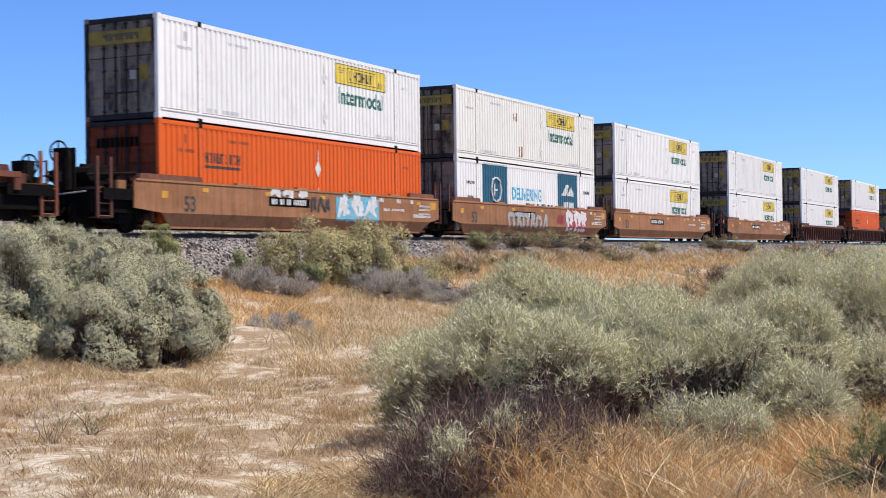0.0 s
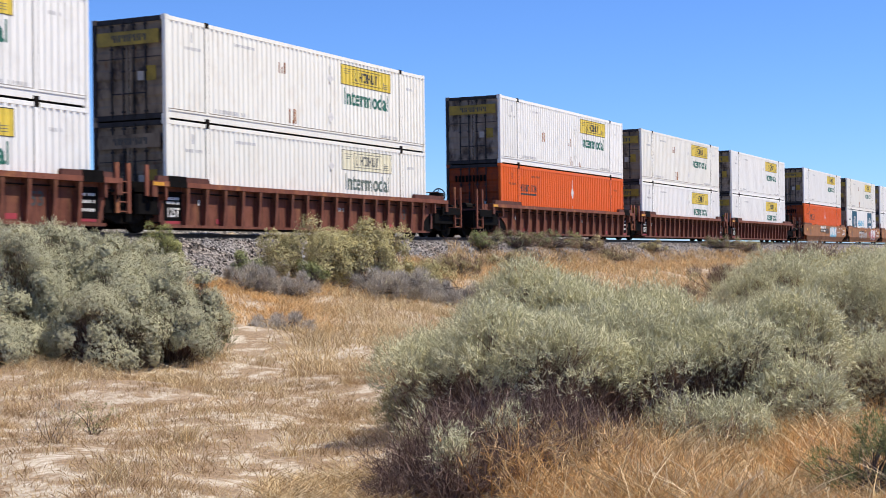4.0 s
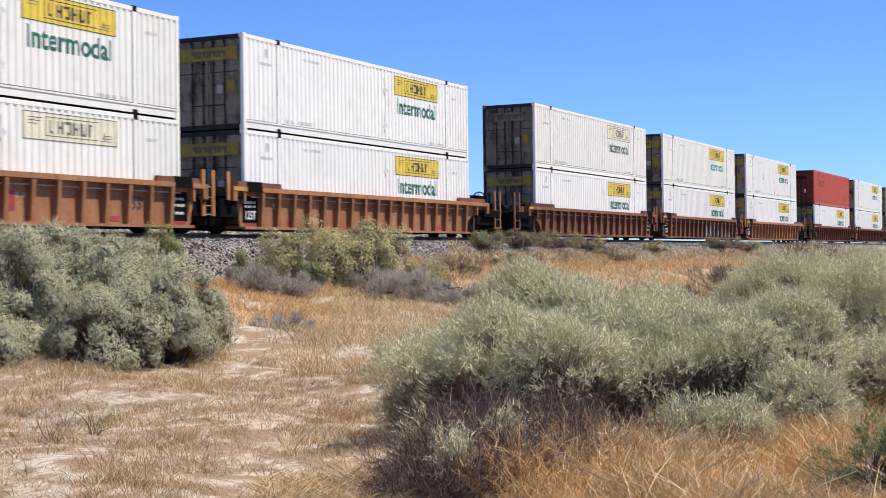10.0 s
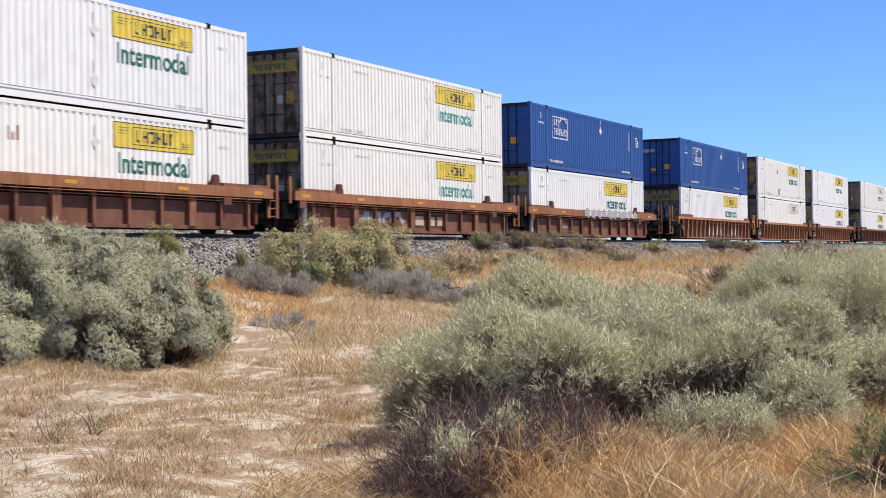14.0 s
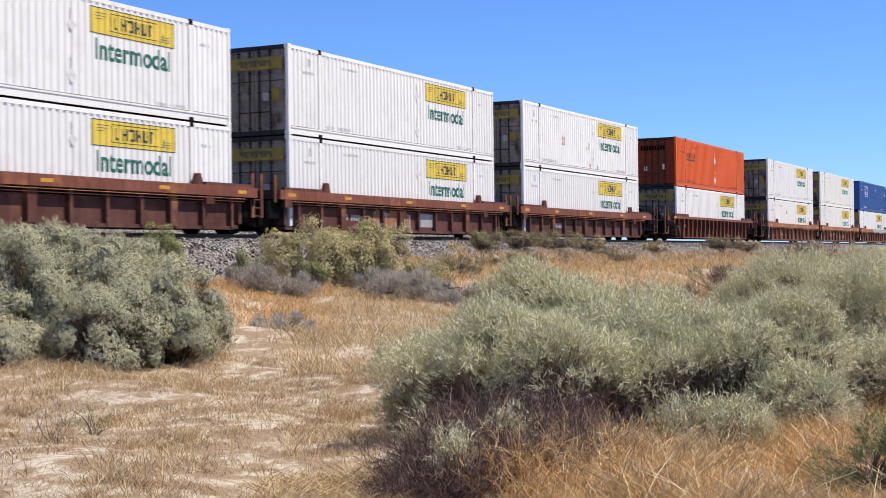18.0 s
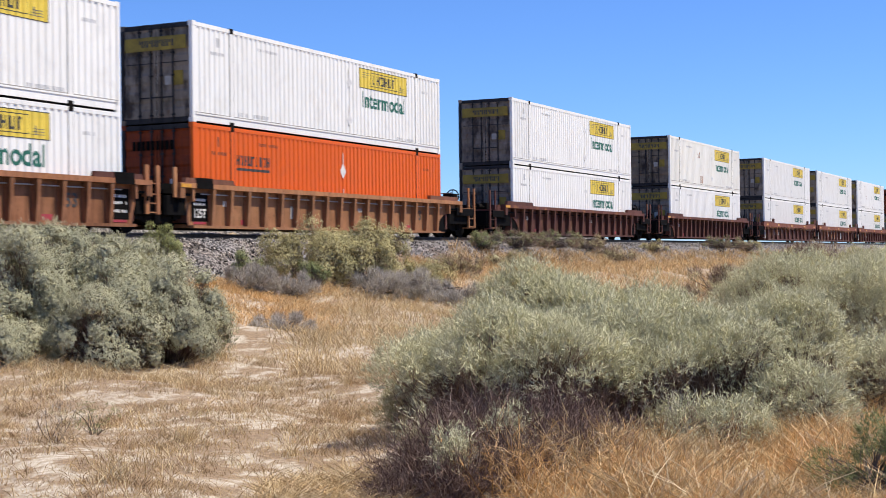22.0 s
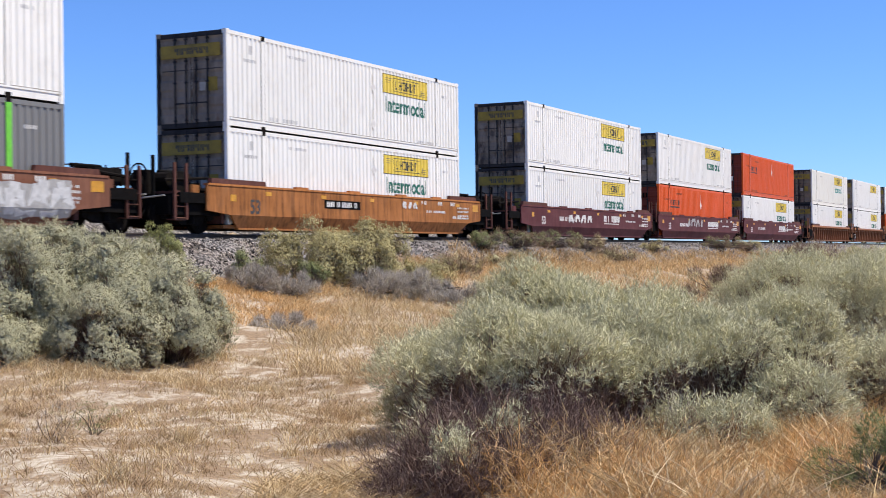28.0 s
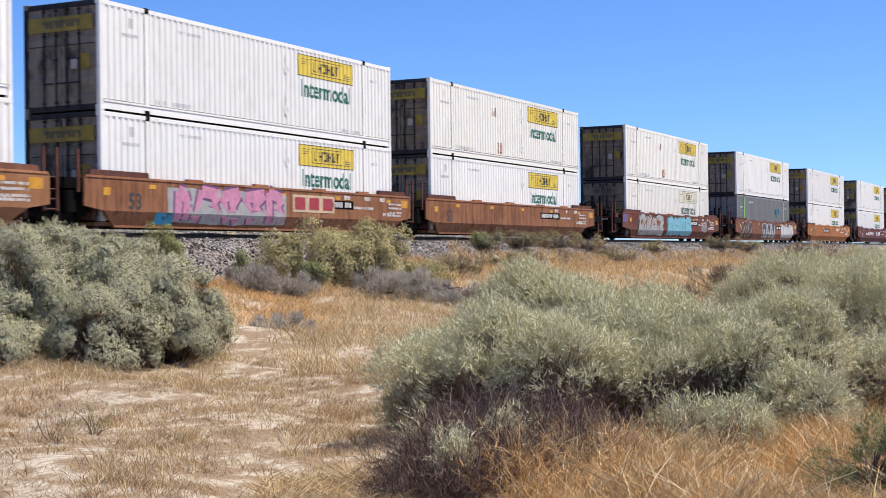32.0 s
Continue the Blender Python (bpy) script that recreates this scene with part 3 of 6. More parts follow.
def end_gear(ob, s, coupled, tone, brake, plates=True):
    """What stands between the well and its neighbour at the end s (-1 or 1)."""
    ext = 11.2 if coupled else 9.45
    a, b = sorted((s * 8.45, s * (ext - 0.15)))
    part("end_beam", Shape().box(a, b, -0.45, 0.45, 0.72, 1.18, 0.04), "grimy_steel", ob)
    a, b = sorted((s * 8.35, s * 8.5))
    part("bulkhead", Shape().box(a, b, -1.34, 1.34, 0.3, 1.30), "car_dark", ob)
    a, b = sorted((s * 8.4, s * (ext - 0.5)))
    part("end_platform", Shape().box(a, b, -1.46, 1.46, 1.06, 1.12), "black_iron", ob, "dark walkway over the truck")
    a, b = sorted((s * (9.1 if coupled else 8.9), s * (ext - 0.5)))
    part("side_sill", Shape().box(a, b, -1.50, -1.42, 0.86, 1.14), "black_iron", ob)
    c = Shape()
    for k in range(3):
        x = s * (8.75 + 0.5 * k) if coupled else s * (8.7 + 0.25 * k)
        c.box(x - 0.05, x + 0.05, -1.3, 1.3, 0.9, 1.06)
    part("cross_bearer", c, "car_" + tone, ob)
    if coupled:
        a, b = sorted((s * 10.3, s * 11.5))
        part("coupler", Shape().box(a, b, -0.14, 0.14, 0.68, 0.92, 0.03).box(s * 11.45 - 0.17, s * 11.45 + 0.17, -0.24, 0.24, 0.66, 0.98, 0.05), "grimy_steel", ob)
        x = s * 10.6
        part("end_sill", Shape().box(x - 0.09, x + 0.09, -1.35, 1.35, 0.98, 1.2), "car_dark", ob)
        lad = Shape()
        for d in (-0.27, 0.27):
            lad.box(x + d - 0.045, x + d + 0.045, -1.46, -1.40, 0.38, 1.98 if plates or s < 0 else 1.8)
        for z in (0.42, 0.75, 1.05):
            lad.bar((x - 0.27, -1.43, z), (x + 0.27, -1.43, z), 0.02, 5)
        lad.box(x - 0.27, x + 0.27, -1.42, -1.15, 0.36, 0.40)
        part("ladder", lad, "sill_" + tone if plates else "car_dark", ob)
        # added black box: stands in for the gap's darkness and shades the truck
        a, b = sorted((s * 8.6, s * 11.0))
        part("draft_housing", Shape().box(a, b, -1.38, 1.2, 0.52, 1.05, 0.06), "black_iron", ob, "added black block over the truck")
        a, b = sorted((s * 9.55, s * 10.7))
        part("step_panel", Shape().box(a, b, -1.47, -1.40, 0.94, 1.16, 0.01), "car_" + tone if plates else "grimy_steel", ob)
        if not plates:                    # tall brake rigging over the plain cars' ends
            part("rigging_box", Shape().box(s * 9.9 - 0.55, s * 9.9 + 0.35, -1.1, -0.2, 1.12, 1.72, 0.12), "grimy_steel", ob)
            part("rigging_drum", Shape().bar((s * 10.45, -1.0, 1.52), (s * 10.45, 0.3, 1.52), 0.24, 12), "grimy_steel", ob)
            part("rigging_pipe", Shape().bar((s * 9.0, -1.2, 1.62), (s * 10.9, -1.1, 1.50), 0.045, 6), "grimy_steel", ob)
            part("rigging_pipe", Shape().bar((s * 9.2, -0.5, 1.78), (s * 10.4, -0.5, 1.78), 0.06, 6), "black_iron", ob)
            part("stand_post", Shape().box(s * 11.1 - 0.04, s * 11.1 + 0.04, -0.9, -0.82, 1.0, 2.2), "black_iron", ob)
            part("cut_lever", Shape().bar((s * 11.25, -1.35, 1.05), (s * 11.25, -0.3, 0.98), 0.025, 5), "silver_ink", ob, "pale uncoupling bar")
        rail = Shape()
        for y in (0.5, 1.25):
            rail.box(x - 0.025, x + 0.025, y - 0.025, y + 0.025, 1.1, 1.95)
        rail.bar((x, 0.5, 1.92), (x, 1.25, 1.92), 0.02, 5)
        part("hand_rail", rail, "car_dark", ob)
        if brake:
            x, h = s * 11.1, 2.12 if s < 0 and tone == "tan" else 1.7
            br = Shape()
            for k in range(14):
                p, q = 2 * pi * k / 14, 2 * pi * (k + 1) / 14
                br.bar((x, -0.35 + 0.28 * cos(p), h + 0.28 * sin(p)), (x, -0.35 + 0.28 * cos(q), h + 0.28 * sin(q)), 0.026, 5)
            for k in range(4):
                p = k * pi / 2
                br.bar((x, -0.35, h), (x, -0.35 + 0.27 * cos(p), h + 0.27 * sin(p)), 0.018, 4)
            part("brake_wheel", br, "black_iron", ob)
            part("brake_housing", Shape().box(x - s * 0.22 - 0.2, x - s * 0.22 + 0.2, -0.62, -0.1, 1.12, h + 0.1, 0.06), "grimy_steel", ob)
        own = random.Random(len(bpy.data.objects))
        pipes = Shape()
        for k in range(14):
            a = Vector((s * own.uniform(8.75, 10.9), own.uniform(-1.35, 0.2), own.uniform(1.1, 1.45)))
            way = Vector(((own.uniform(0.3, 1.0), 0, 0), (0, own.uniform(0.3, 0.9), 0), (0, 0, own.uniform(0.2, 0.5)))[k % 3])
            b = a + way
            b.x = s * min(abs(b.x), 11.1)
            pipes.bar(a, b, own.uniform(0.018, 0.05), 6)
            if k % 3 == 0:
                w = own.uniform(0.07, 0.15)
                pipes.box(b.x - w, b.x + w, b.y - w, b.y + w, b.z - w, b.z + 1.2 * w, 0.02)
        part("pipework", pipes, "grimy_steel", ob, "dark air pipes and valves")
        hose = Shape()
        for k in range(6):
            p, q = pi * k / 6, pi * (k + 1) / 6
            hose.bar((s * (11.0 + 0.25 * sin(p)), -0.45 - 0.1 * cos(p), 0.75 - 0.3 * sin(p)), (s * (11.0 + 0.25 * sin(q)), -0.45 - 0.1 * cos(q), 0.75 - 0.3 * sin(q)), 0.03, 5)
        part("air_hose", hose, "black_iron", ob)
        tank = Shape().bar((s * 9.2, 0.75, 0.95), (s * 10.2, 0.75, 0.95), 0.2, 10)
        part("air_reservoir", tank, "grimy_steel", ob)
        part("valve_box", Shape().box(s * 9.75 - 0.2, s * 9.75 + 0.2, -1.35, -0.95, 1.16, 1.40, 0.05), "car_" + tone, ob)
        part("brake_cylinder", Shape().bar((s * 10.0, -0.7, 1.3), (s * 10.6, -0.7, 1.3), 0.16, 10), "grimy_steel", ob)
        part("hand_hold", Shape().bar((s * 10.3, -1.44, 1.12), (s * 10.3, -1.44, 1.55), 0.02, 5), "car_dark", ob)
        part("brake_rod", Shape().bar((s * 8.6, -1.2, 1.3), (s * 10.2, -0.9, 1.22), 0.025, 5), "grimy_steel", ob)
    else:
        x = s * 9.2
        post = Shape()
        w = 0.075 if plates else 0.04
        for d in (-0.24, 0.24) if s > 0 else (0.05,):
            post.box(x + d - w, x + d + w, -1.46, -1.40, 0.5 if s > 0 else 1.0, 1.85 if plates else 2.1)
        for z in (0.55, 0.8, 1.05, 1.35) if s > 0 else ():
            post.bar((x - 0.24, -1.43, z), (x + 0.24, -1.43, z), 0.018, 5)
        part("ladder", post, "sill_" + tone if plates else "car_dark", ob)
        # added black boxes stand for the shade in the joint's gap
        a, b = sorted((s * 8.52, s * 9.5))
        part("draft_housing", Shape().box(a, b, -1.36, 1.2, 0.5, 1.05, 0.06), "black_iron", ob, "added black block over the truck")
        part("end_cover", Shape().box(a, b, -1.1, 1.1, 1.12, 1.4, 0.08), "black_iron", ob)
        k = Shape().bar((s * 9.0, 0, 0.85), (s * 9.6, 0, 0.85), 0.2, 8)
        part("articulated_joint", k, "grimy_steel", ob)


def well_core(ob, tone):
    part("well_floor", Shape().box(-8.35, 8.35, -1.3, 1.3, 0.16, 0.26), "car_" + tone, ob)
    part("far_side", Shape().box(-9.1, 9.1, 1.36, 1.46, 0.2, 1.42), "car_" + tone, ob)


def ledges(ob, tone, z, left, right, flat=False):
    """Low guide boxes on the side's top edge near both ends, coloured dark for the shade on their fronts."""
    for a, b in ((-left + 0.25, -6.35), (6.7, right - 0.35)):
        s = Shape().sheet([(a, z), (b, z), (b - 0.05, z + 0.15), (a + 0.05, z + 0.15)], SIDE + 0.02, SIDE + 0.16)
        # the dark brown puts the overhung front's shade into the paint
        part("guide", s, "car_dark" if tone != "tan" else "car_brown", ob)


def marks(ob, rng, tone, z, y, dark53=True):
    part("size_mark", LETTERS_53_BIG if dark53 else LETTERS_53, "", ob, "painted figures 53", (-7.0 if dark53 else -6.9, y, z))
    if not dark53:
        part("car_stencil", word_bars(rng, -4.9, -2.9, z + 0.02, 0.2, y), "white_ink", ob)
    part("car_stencil", word_bars(rng, 4.6, 6.2, z + 0.1, 0.09, y), "white_ink", ob)
    part("car_stencil", word_bars(rng, 6.9, 7.7, z - 0.1, 0.12, y), "white_ink", ob)
    part("reflector", Shape().box(-8.3, -8.02, y, y + 0.004, z + 0.16, z + 0.36), "amber_mark", ob, "amber reflector")


def bend(z, y, plate):
    """How far back the side lies at height z: plate sides lean in below their crease."""
    return y + (0.16 * (0.55 - z) / 0.37 if plate and z < 0.55 else 0.0)


def strip(s, p, r, y, plate):
    """A painted stroke through the points p, cut at the crease."""
    for (a, b), (c, d) in zip(p, p[1:]):
        cuts = [(a, b), (c, d)]
        if plate and (b - 0.55) * (d - 0.55) < 0:
            f = (0.55 - b) / (d - b)
            cuts.insert(1, (a + (c - a) * f, 0.55))
        for (a1, b1), (c1, d1) in zip(cuts, cuts[1:]):
            ln = sqrt((c1 - a1) ** 2 + (d1 - b1) ** 2) + 1e-6
            nx, nz = -(d1 - b1) / ln * r, (c1 - a1) / ln * r
            q = [(a1 + nx, b1 + nz), (a1 - nx, b1 - nz), (c1 - nx, d1 - nz), (c1 + nx, d1 + nz)]
            s.sheet(q, [bend(z, y, plate) for _, z in q], [bend(z, y, plate) + 0.002 for _, z in q])


def scrawl(ob, rng, x0, x1, z0, z1, y, inks, strokes=7, plate=False):
    """Sprayed lettering that cannot be read: a ground of colour, fat outlined loops over it."""
    w, h = x1 - x0, z1 - z0
    if len(inks) > 1:
        top = [(x0 + w * k / 11, z1 - h * rng.uniform(0, 0.16)) for k in range(12)]
        low = [(x0 + w * k / 11, z0 + h * rng.uniform(0, 0.1)) for k in range(12)]
        s = Shape()
        for k in range(11):
            levels = [None, 0.55, None] if plate and z0 < 0.5 else [None, None]
            quads = [[low[k], low[k + 1], (low[k + 1][0], 0.55), (low[k][0], 0.55)], [(low[k][0], 0.55), (low[k + 1][0], 0.55), top[k + 1], top[k]]] if len(levels) == 3 else [[low[k], low[k + 1], top[k + 1], top[k]]]
            for q in quads:
                s.sheet(q, [bend(z, y, plate) for _, z in q], [bend(z, y, plate) + 0.002 for _, z in q])
        part("graffiti", s, inks[0], ob, "sprayed ground of graffiti")
    fill, edge = Shape(), Shape()
    r = min(0.17, w / strokes * 0.24)
    for n in range(strokes):
        cx, u = x0 + w * (n + 0.5) / strokes, w / strokes
        p = [(cx + u * rng.uniform(-0.5, -0.1), z0 + h * 0.12), (cx + u * rng.uniform(-0.45, 0.0), z0 + h * rng.uniform(0.7, 0.92)), (cx + u * rng.uniform(0.1, 0.5), z0 + h * rng.uniform(0.65, 0.9)),
             (cx + u * rng.uniform(-0.1, 0.3), z0 + h * rng.uniform(0.4, 0.6)), (cx + u * rng.uniform(0.1, 0.5), z0 + h * rng.uniform(0.1, 0.25))]
        if len(inks) > 2:
            strip(edge, p, r * 1.45, y - 0.003, plate)
        strip(fill, p, r if len(inks) > 1 else r * 0.55, y - 0.006, plate)
    if len(inks) > 2:
        part("graffiti", edge, inks[2], ob)
    part("graffiti", fill, inks[1] if len(inks) > 1 else inks[0], ob)


def smooth_side(ob, rng, tone, left, right, dark53=True):
    """A plain plate side with a crease, its lower ends cut away over the trucks."""
    out = [(-7.75, 0.18), (7.75, 0.18), (8.3, 0.55), (right, 0.66), (right, 1.40), (-left, 1.40), (-left, 0.66), (-8.3, 0.55)]
    ys = [SIDE + 0.14, SIDE + 0.14, SIDE + 0.001, SIDE, SIDE, SIDE, SIDE, SIDE + 0.001]
    s = Shape()
    up = [out[7], out[2], out[3], out[4], out[5], out[6]]
    s.sheet(up, SIDE, SIDE + 0.06)
    s.sheet([out[0], out[1], out[2], out[7]], [SIDE + 0.16, SIDE + 0.16, SIDE, SIDE], [SIDE + 0.2, SIDE + 0.2, SIDE + 0.06, SIDE + 0.06])
    part("side_plate", s, "car_" + tone, ob)
    part("top_chord", Shape().box(-left + 0.05, right - 0.05, SIDE - 0.02, SIDE + 0.17, 1.40, 1.46, 0.01), "sill_" + tone, ob)
    part("bottom_chord", Shape().box(-7.7, 7.7, SIDE + 0.15, SIDE + 0.3, 0.12, 0.18), "car_" + tone, ob)
    ledges(ob, tone, 1.46, left, right)
    marks(ob, rng, tone, 0.80, SIDE - 0.004, dark53)
    for x in (-6.4, -3.1, 0.2, 3.6, 7.2):
        part("reflector", Shape().box(x, x + 0.3, SIDE - 0.006, SIDE - 0.002, 1.18, 1.30), "amber_mark", ob, "amber reflector")
    part("end_mark", Shape().box(right - 0.75, right - 0.25, SIDE - 0.006, SIDE - 0.002, 1.02, 1.30), "amber_mark", ob, "amber painted block")
    for z in (1.10, 0.96, 0.80, 0.70):
        part("car_stencil", word_bars(rng, 7.35, 8.35, z, 0.07, SIDE - 0.006), "white_ink", ob)
    for x in (4.2, 5.6, 6.7):
        part("car_stencil", word_bars(rng, x, x + 0.4, 1.20, 0.14, SIDE - 0.006), "white_ink", ob)
    if dark53:
        a = -2.9 if tone in ("tan", "amber") else 2.4
        plate = part("dark_plate", Shape().box(a, a + 2.4, SIDE - 0.007, SIDE - 0.003, 0.88, 1.16), "black_iron", ob, "black plate with pale bars")
        part("plate_writing", word_bars(rng, a + 0.15, a + 2.25, 0.93, 0.18, SIDE - 0.010), "white_ink", plate)
    for x in (-4.6, -1.2, 2.3, 5.2):
        part("top_cleat", Shape().box(x, x + 0.75, SIDE + 0.02, SIDE + 0.14, 1.46, 1.52, 0.01), "sill_" + tone, ob)


def ribbed_side(ob, rng, tone, left, right):
    """A recessed plate with upright ribs under a box chord, arched over the trucks."""
    def arch(e, coupled):
        start, end = (7.6, 9.15) if coupled else (8.42, 9.0)
        return [(e * (end - (end - start) * cos(pi / 2 * k / 7)), 0.2 + 0.82 * sin(pi / 2 * k / 7)) for k in range(8)]
    r, l = arch(1, right > 9.3), arch(-1, left > 9.3)
    out = r + [(right, 1.02), (right, 1.28), (-left, 1.28), (-left, 1.02)] + l[::-1]
    part("side_plate", Shape().sheet(out, SIDE + 0.205, SIDE + 0.235), "car_" + tone, ob)
    part("side_pipe", Shape().bar((-7.9, SIDE + 0.14, 1.13), (7.9, SIDE + 0.14, 1.13), 0.020, 5), "grimy_steel" if tone in ("dark", "redbrown") else "silver_ink", ob, "thin pipe along the side")
    part("top_chord", Shape().box(-left, right, SIDE - 0.01, SIDE + 0.235, 1.28, 1.42, 0.01), "sill_" + tone, ob)
    part("bottom_chord", Shape().box(-7.6 if left > 9.3 else -8.4, 7.6 if right > 9.3 else 8.4, SIDE + 0.03, SIDE + 0.23, 0.14, 0.22), "car_" + tone, ob)
    n = 17
    for k in range(n):
        x = -7.4 + 14.8 * k / (n - 1)
        ob_r = part("rib", RIB_MESH[tone], "", ob, "", (x, 0, 0))
    for e, w in ((-1, left), (1, right)):
        a, b = sorted((e * (w - 0.22), e * w))
        part("end_stiffener", Shape().box(a, b, SIDE, SIDE + 0.21, 0.98, 1.28), "car_" + tone, ob)
        a, b = sorted((e * 8.35, e * 8.45))
        part("end_stiffener", Shape().box(a, b, SIDE + 0.02, SIDE + 0.21, 0.9, 1.28), "car_" + tone, ob)
    # added black plate behind each arch: darkens the opening, hides the container
    for e, w in ((-1, left), (1, right)):
        a, b = sorted((e * (7.55 if w > 9.3 else 8.38), e * 8.5))
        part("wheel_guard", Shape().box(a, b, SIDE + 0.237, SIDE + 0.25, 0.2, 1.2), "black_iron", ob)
    ledges(ob, tone, 1.42, left, right)
    y = SIDE + 0.198
    part("size_mark", LETTERS_53_DARK, "", ob, "painted figures 53", (6.0, y, 0.78))
    for e, w in ((1, right), (-1, left)):
        if w > 9.3:
            continue
        p, q = sorted((e * 7.48, e * 8.3))
        panel = part("data_panel", Shape().box(p, q, y - 0.002, y + 0.004, 0.34, 1.16), "black_iron", ob, "black data panel with white lines")
        if e < 0:
            part("load_mark", LETTERS_125, "", panel, "white figures 125T", ((p + q) / 2, y - 0.006, 0.56))
        for z in (0.92, 0.8) if e < 0 else (0.92, 0.74, 0.52):
            part("car_stencil", word_bars(rng, p + 0.12, q - 0.12, z, 0.08 if e > 0 or z > 0.6 else 0.2, y - 0.006), "white_ink", panel)
        part("black_band", Shape().box(p, q, SIDE - 0.014, SIDE - 0.011, 1.27, 1.43).box(p, q, SIDE + 0.01, SIDE + 0.17, 1.43, 1.585), "black_iron", ob, "black painted band over the chord")
        part("warning_mark", Shape().box(p + 0.1, q - 0.1, y - 0.004, y, 0.26, 0.33), "crimson_ink", ob)
    part("car_stencil", word_bars(rng, -6.7, -6.2, 0.8, 0.16, y), "white_ink", ob)
    part("car_stencil", word_bars(rng, 1.2, 1.7, 0.8, 0.14, y), "silver_ink", ob)
    for x in (-5.8, 4.9):
        part("warning_mark", Shape().box(x, x + 0.4, y, y + 0.004, 0.28, 0.42), "crimson_ink", ob)
    part("reflector", Shape().box(-left + 0.02, -left + 0.5, SIDE - 0.014, SIDE - 0.01, 1.29, 1.39), "amber_mark", ob, "amber reflector")


def chord_side(ob, rng, tone, left, right):
    """A deep top chord over a set-back plate, with slots between kept dark by a black sheet, and short pedestals on
    top.
    """
    part("top_chord", Shape().box(-left, right, SIDE - 0.02, SIDE + 0.2, 1.10, 1.40, 0.015), "sill_rust" if tone == "brown" else "sill_redbrown", ob)
    part("side_plate", Shape().sheet([(-7.9, 0.2), (7.9, 0.2), (7.9, 0.92), (-7.9, 0.92)], SIDE + 0.2, SIDE + 0.24), "car_" + tone, ob)
    # black sheet stands for the shade inside the slots
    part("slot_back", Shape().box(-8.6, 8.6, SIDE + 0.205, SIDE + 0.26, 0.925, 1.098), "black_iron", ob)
    for z, y in ((1.04, SIDE + 0.005), (0.965, SIDE + 0.04)):
        part("slot_bar", Shape().bar((-8.4, y, z), (8.4, y, z), 0.016, 5), "car_rust", ob)
    part("bottom_chord", Shape().box(-7.9, 7.9, SIDE + 0.1, SIDE + 0.26, 0.12, 0.22), "car_" + tone, ob)
    for k in range(12):
        x = -7.8 + 15.6 * k / 11
        wide = 0.16 if k in (2, 9, 5) else 0.06
        part("rib", Shape().box(x - wide, x + wide, SIDE + 0.06, SIDE + 0.2, 0.2, 1.1), "sill_" + tone if wide > 0.1 else "car_" + tone, ob)
    for x in (-6.1, 6.1):
        part("pedestal", Shape().sheet([(x - 0.2, 1.4), (x + 0.2, 1.4), (x + 0.1, 1.72), (x - 0.08, 1.72)], SIDE + 0.02, SIDE + 0.16), "car_dark", ob)
    for a, b in ((-left + 0.3, -6.4), (6.4, right - 0.3)):
        part("guide", Shape().box(a, b, SIDE + 0.0, SIDE + 0.16, 1.40, 1.49, 0.01), "sill_" + tone, ob)
        part("end_box", Shape().box(a, a + 0.4, SIDE - 0.01, SIDE + 0.1, 0.85, 1.1), "car_" + tone, ob)
    y = SIDE - 0.024
    for x in (-8.6, -5.0, -0.5, 4.2, 8.0):
        part("reflector", Shape().box(x, x + 0.45, y, y + 0.004, 1.2, 1.3), "amber_mark", ob, "amber reflector")
    part("car_stencil", word_bars(rng, -5.2, -3.4, 0.5, 0.22, SIDE + 0.194), "silver_ink", ob)


def rib_shape(tone):
    me = Shape().sheet([(-0.07, 0.2), (0.07, 0.2), (0.07, 1.28), (-0.07, 1.28)], [SIDE + 0.07, SIDE + 0.07, SIDE, SIDE], SIDE + 0.205).mesh("rib")
    me.materials.append(MATS["car_" + tone])
    return me


RIB_MESH = {tone: rib_shape(tone) for tone in CAR_TONES}
SIDES = {"smooth": smooth_side, "ribbed": ribbed_side, "chord": chord_side}
LABELS = {"smooth": "{} plate-sided well car on the rails", "ribbed": "{} ribbed well car on the rails", "chord": "{} deep-chord well car on the rails"}
TONE_WORDS = {"tan": "tan brown", "brown": "rusty brown", "redbrown": "red-brown", "dark": "dark brown", "rust": "rust-streaked", "maroon": "maroon", "amber": "amber brown"}

# what runs past, front to back: the car's side and tone, lower and upper box, and whether it is coupled (c) or jointed (a) to the one behind it
TRAIN = """
ribbed dark white white c | ribbed dark orange white c | ribbed dark white white c | smooth tan white white c |
smooth tan white white a | smooth tan slogan cream a | smooth tan orange white c |
ribbed redbrown white white a | ribbed redbrown white cream a | ribbed redbrown orange scuffed c |
ribbed redbrown faded cream a | ribbed redbrown white white a | ribbed redbrown white red c |
ribbed tan white scuffed a | ribbed brown white aged a | ribbed brown white old_top c |
ribbed tan white white a | ribbed tan old_sign cream a | ribbed tan white blue c |
chord brown white blue a | chord brown aged aged a | chord brown cream white c | ribbed redbrown white orange c |
chord dark white scuffed a | chord dark white white a | chord dark white white c | ribbed dark white cream c | ribbed dark white white c |
ribbed tan orange white a | ribbed rust white sign_only a | ribbed rust white aged c |
smooth maroon white scarlet a | smooth maroon scarlet white a | smooth maroon white white c | smooth amber white white c | smooth brown grey white c |
smooth redbrown faded cream c | smooth rust white cream a | smooth rust white white a | smooth tan white white c
"""
FIRST = -6                                # the first car of the list, counted from the one that opens the shot
START = 32.005 + HX                       # where the opening car's boxes are centred at 0 s
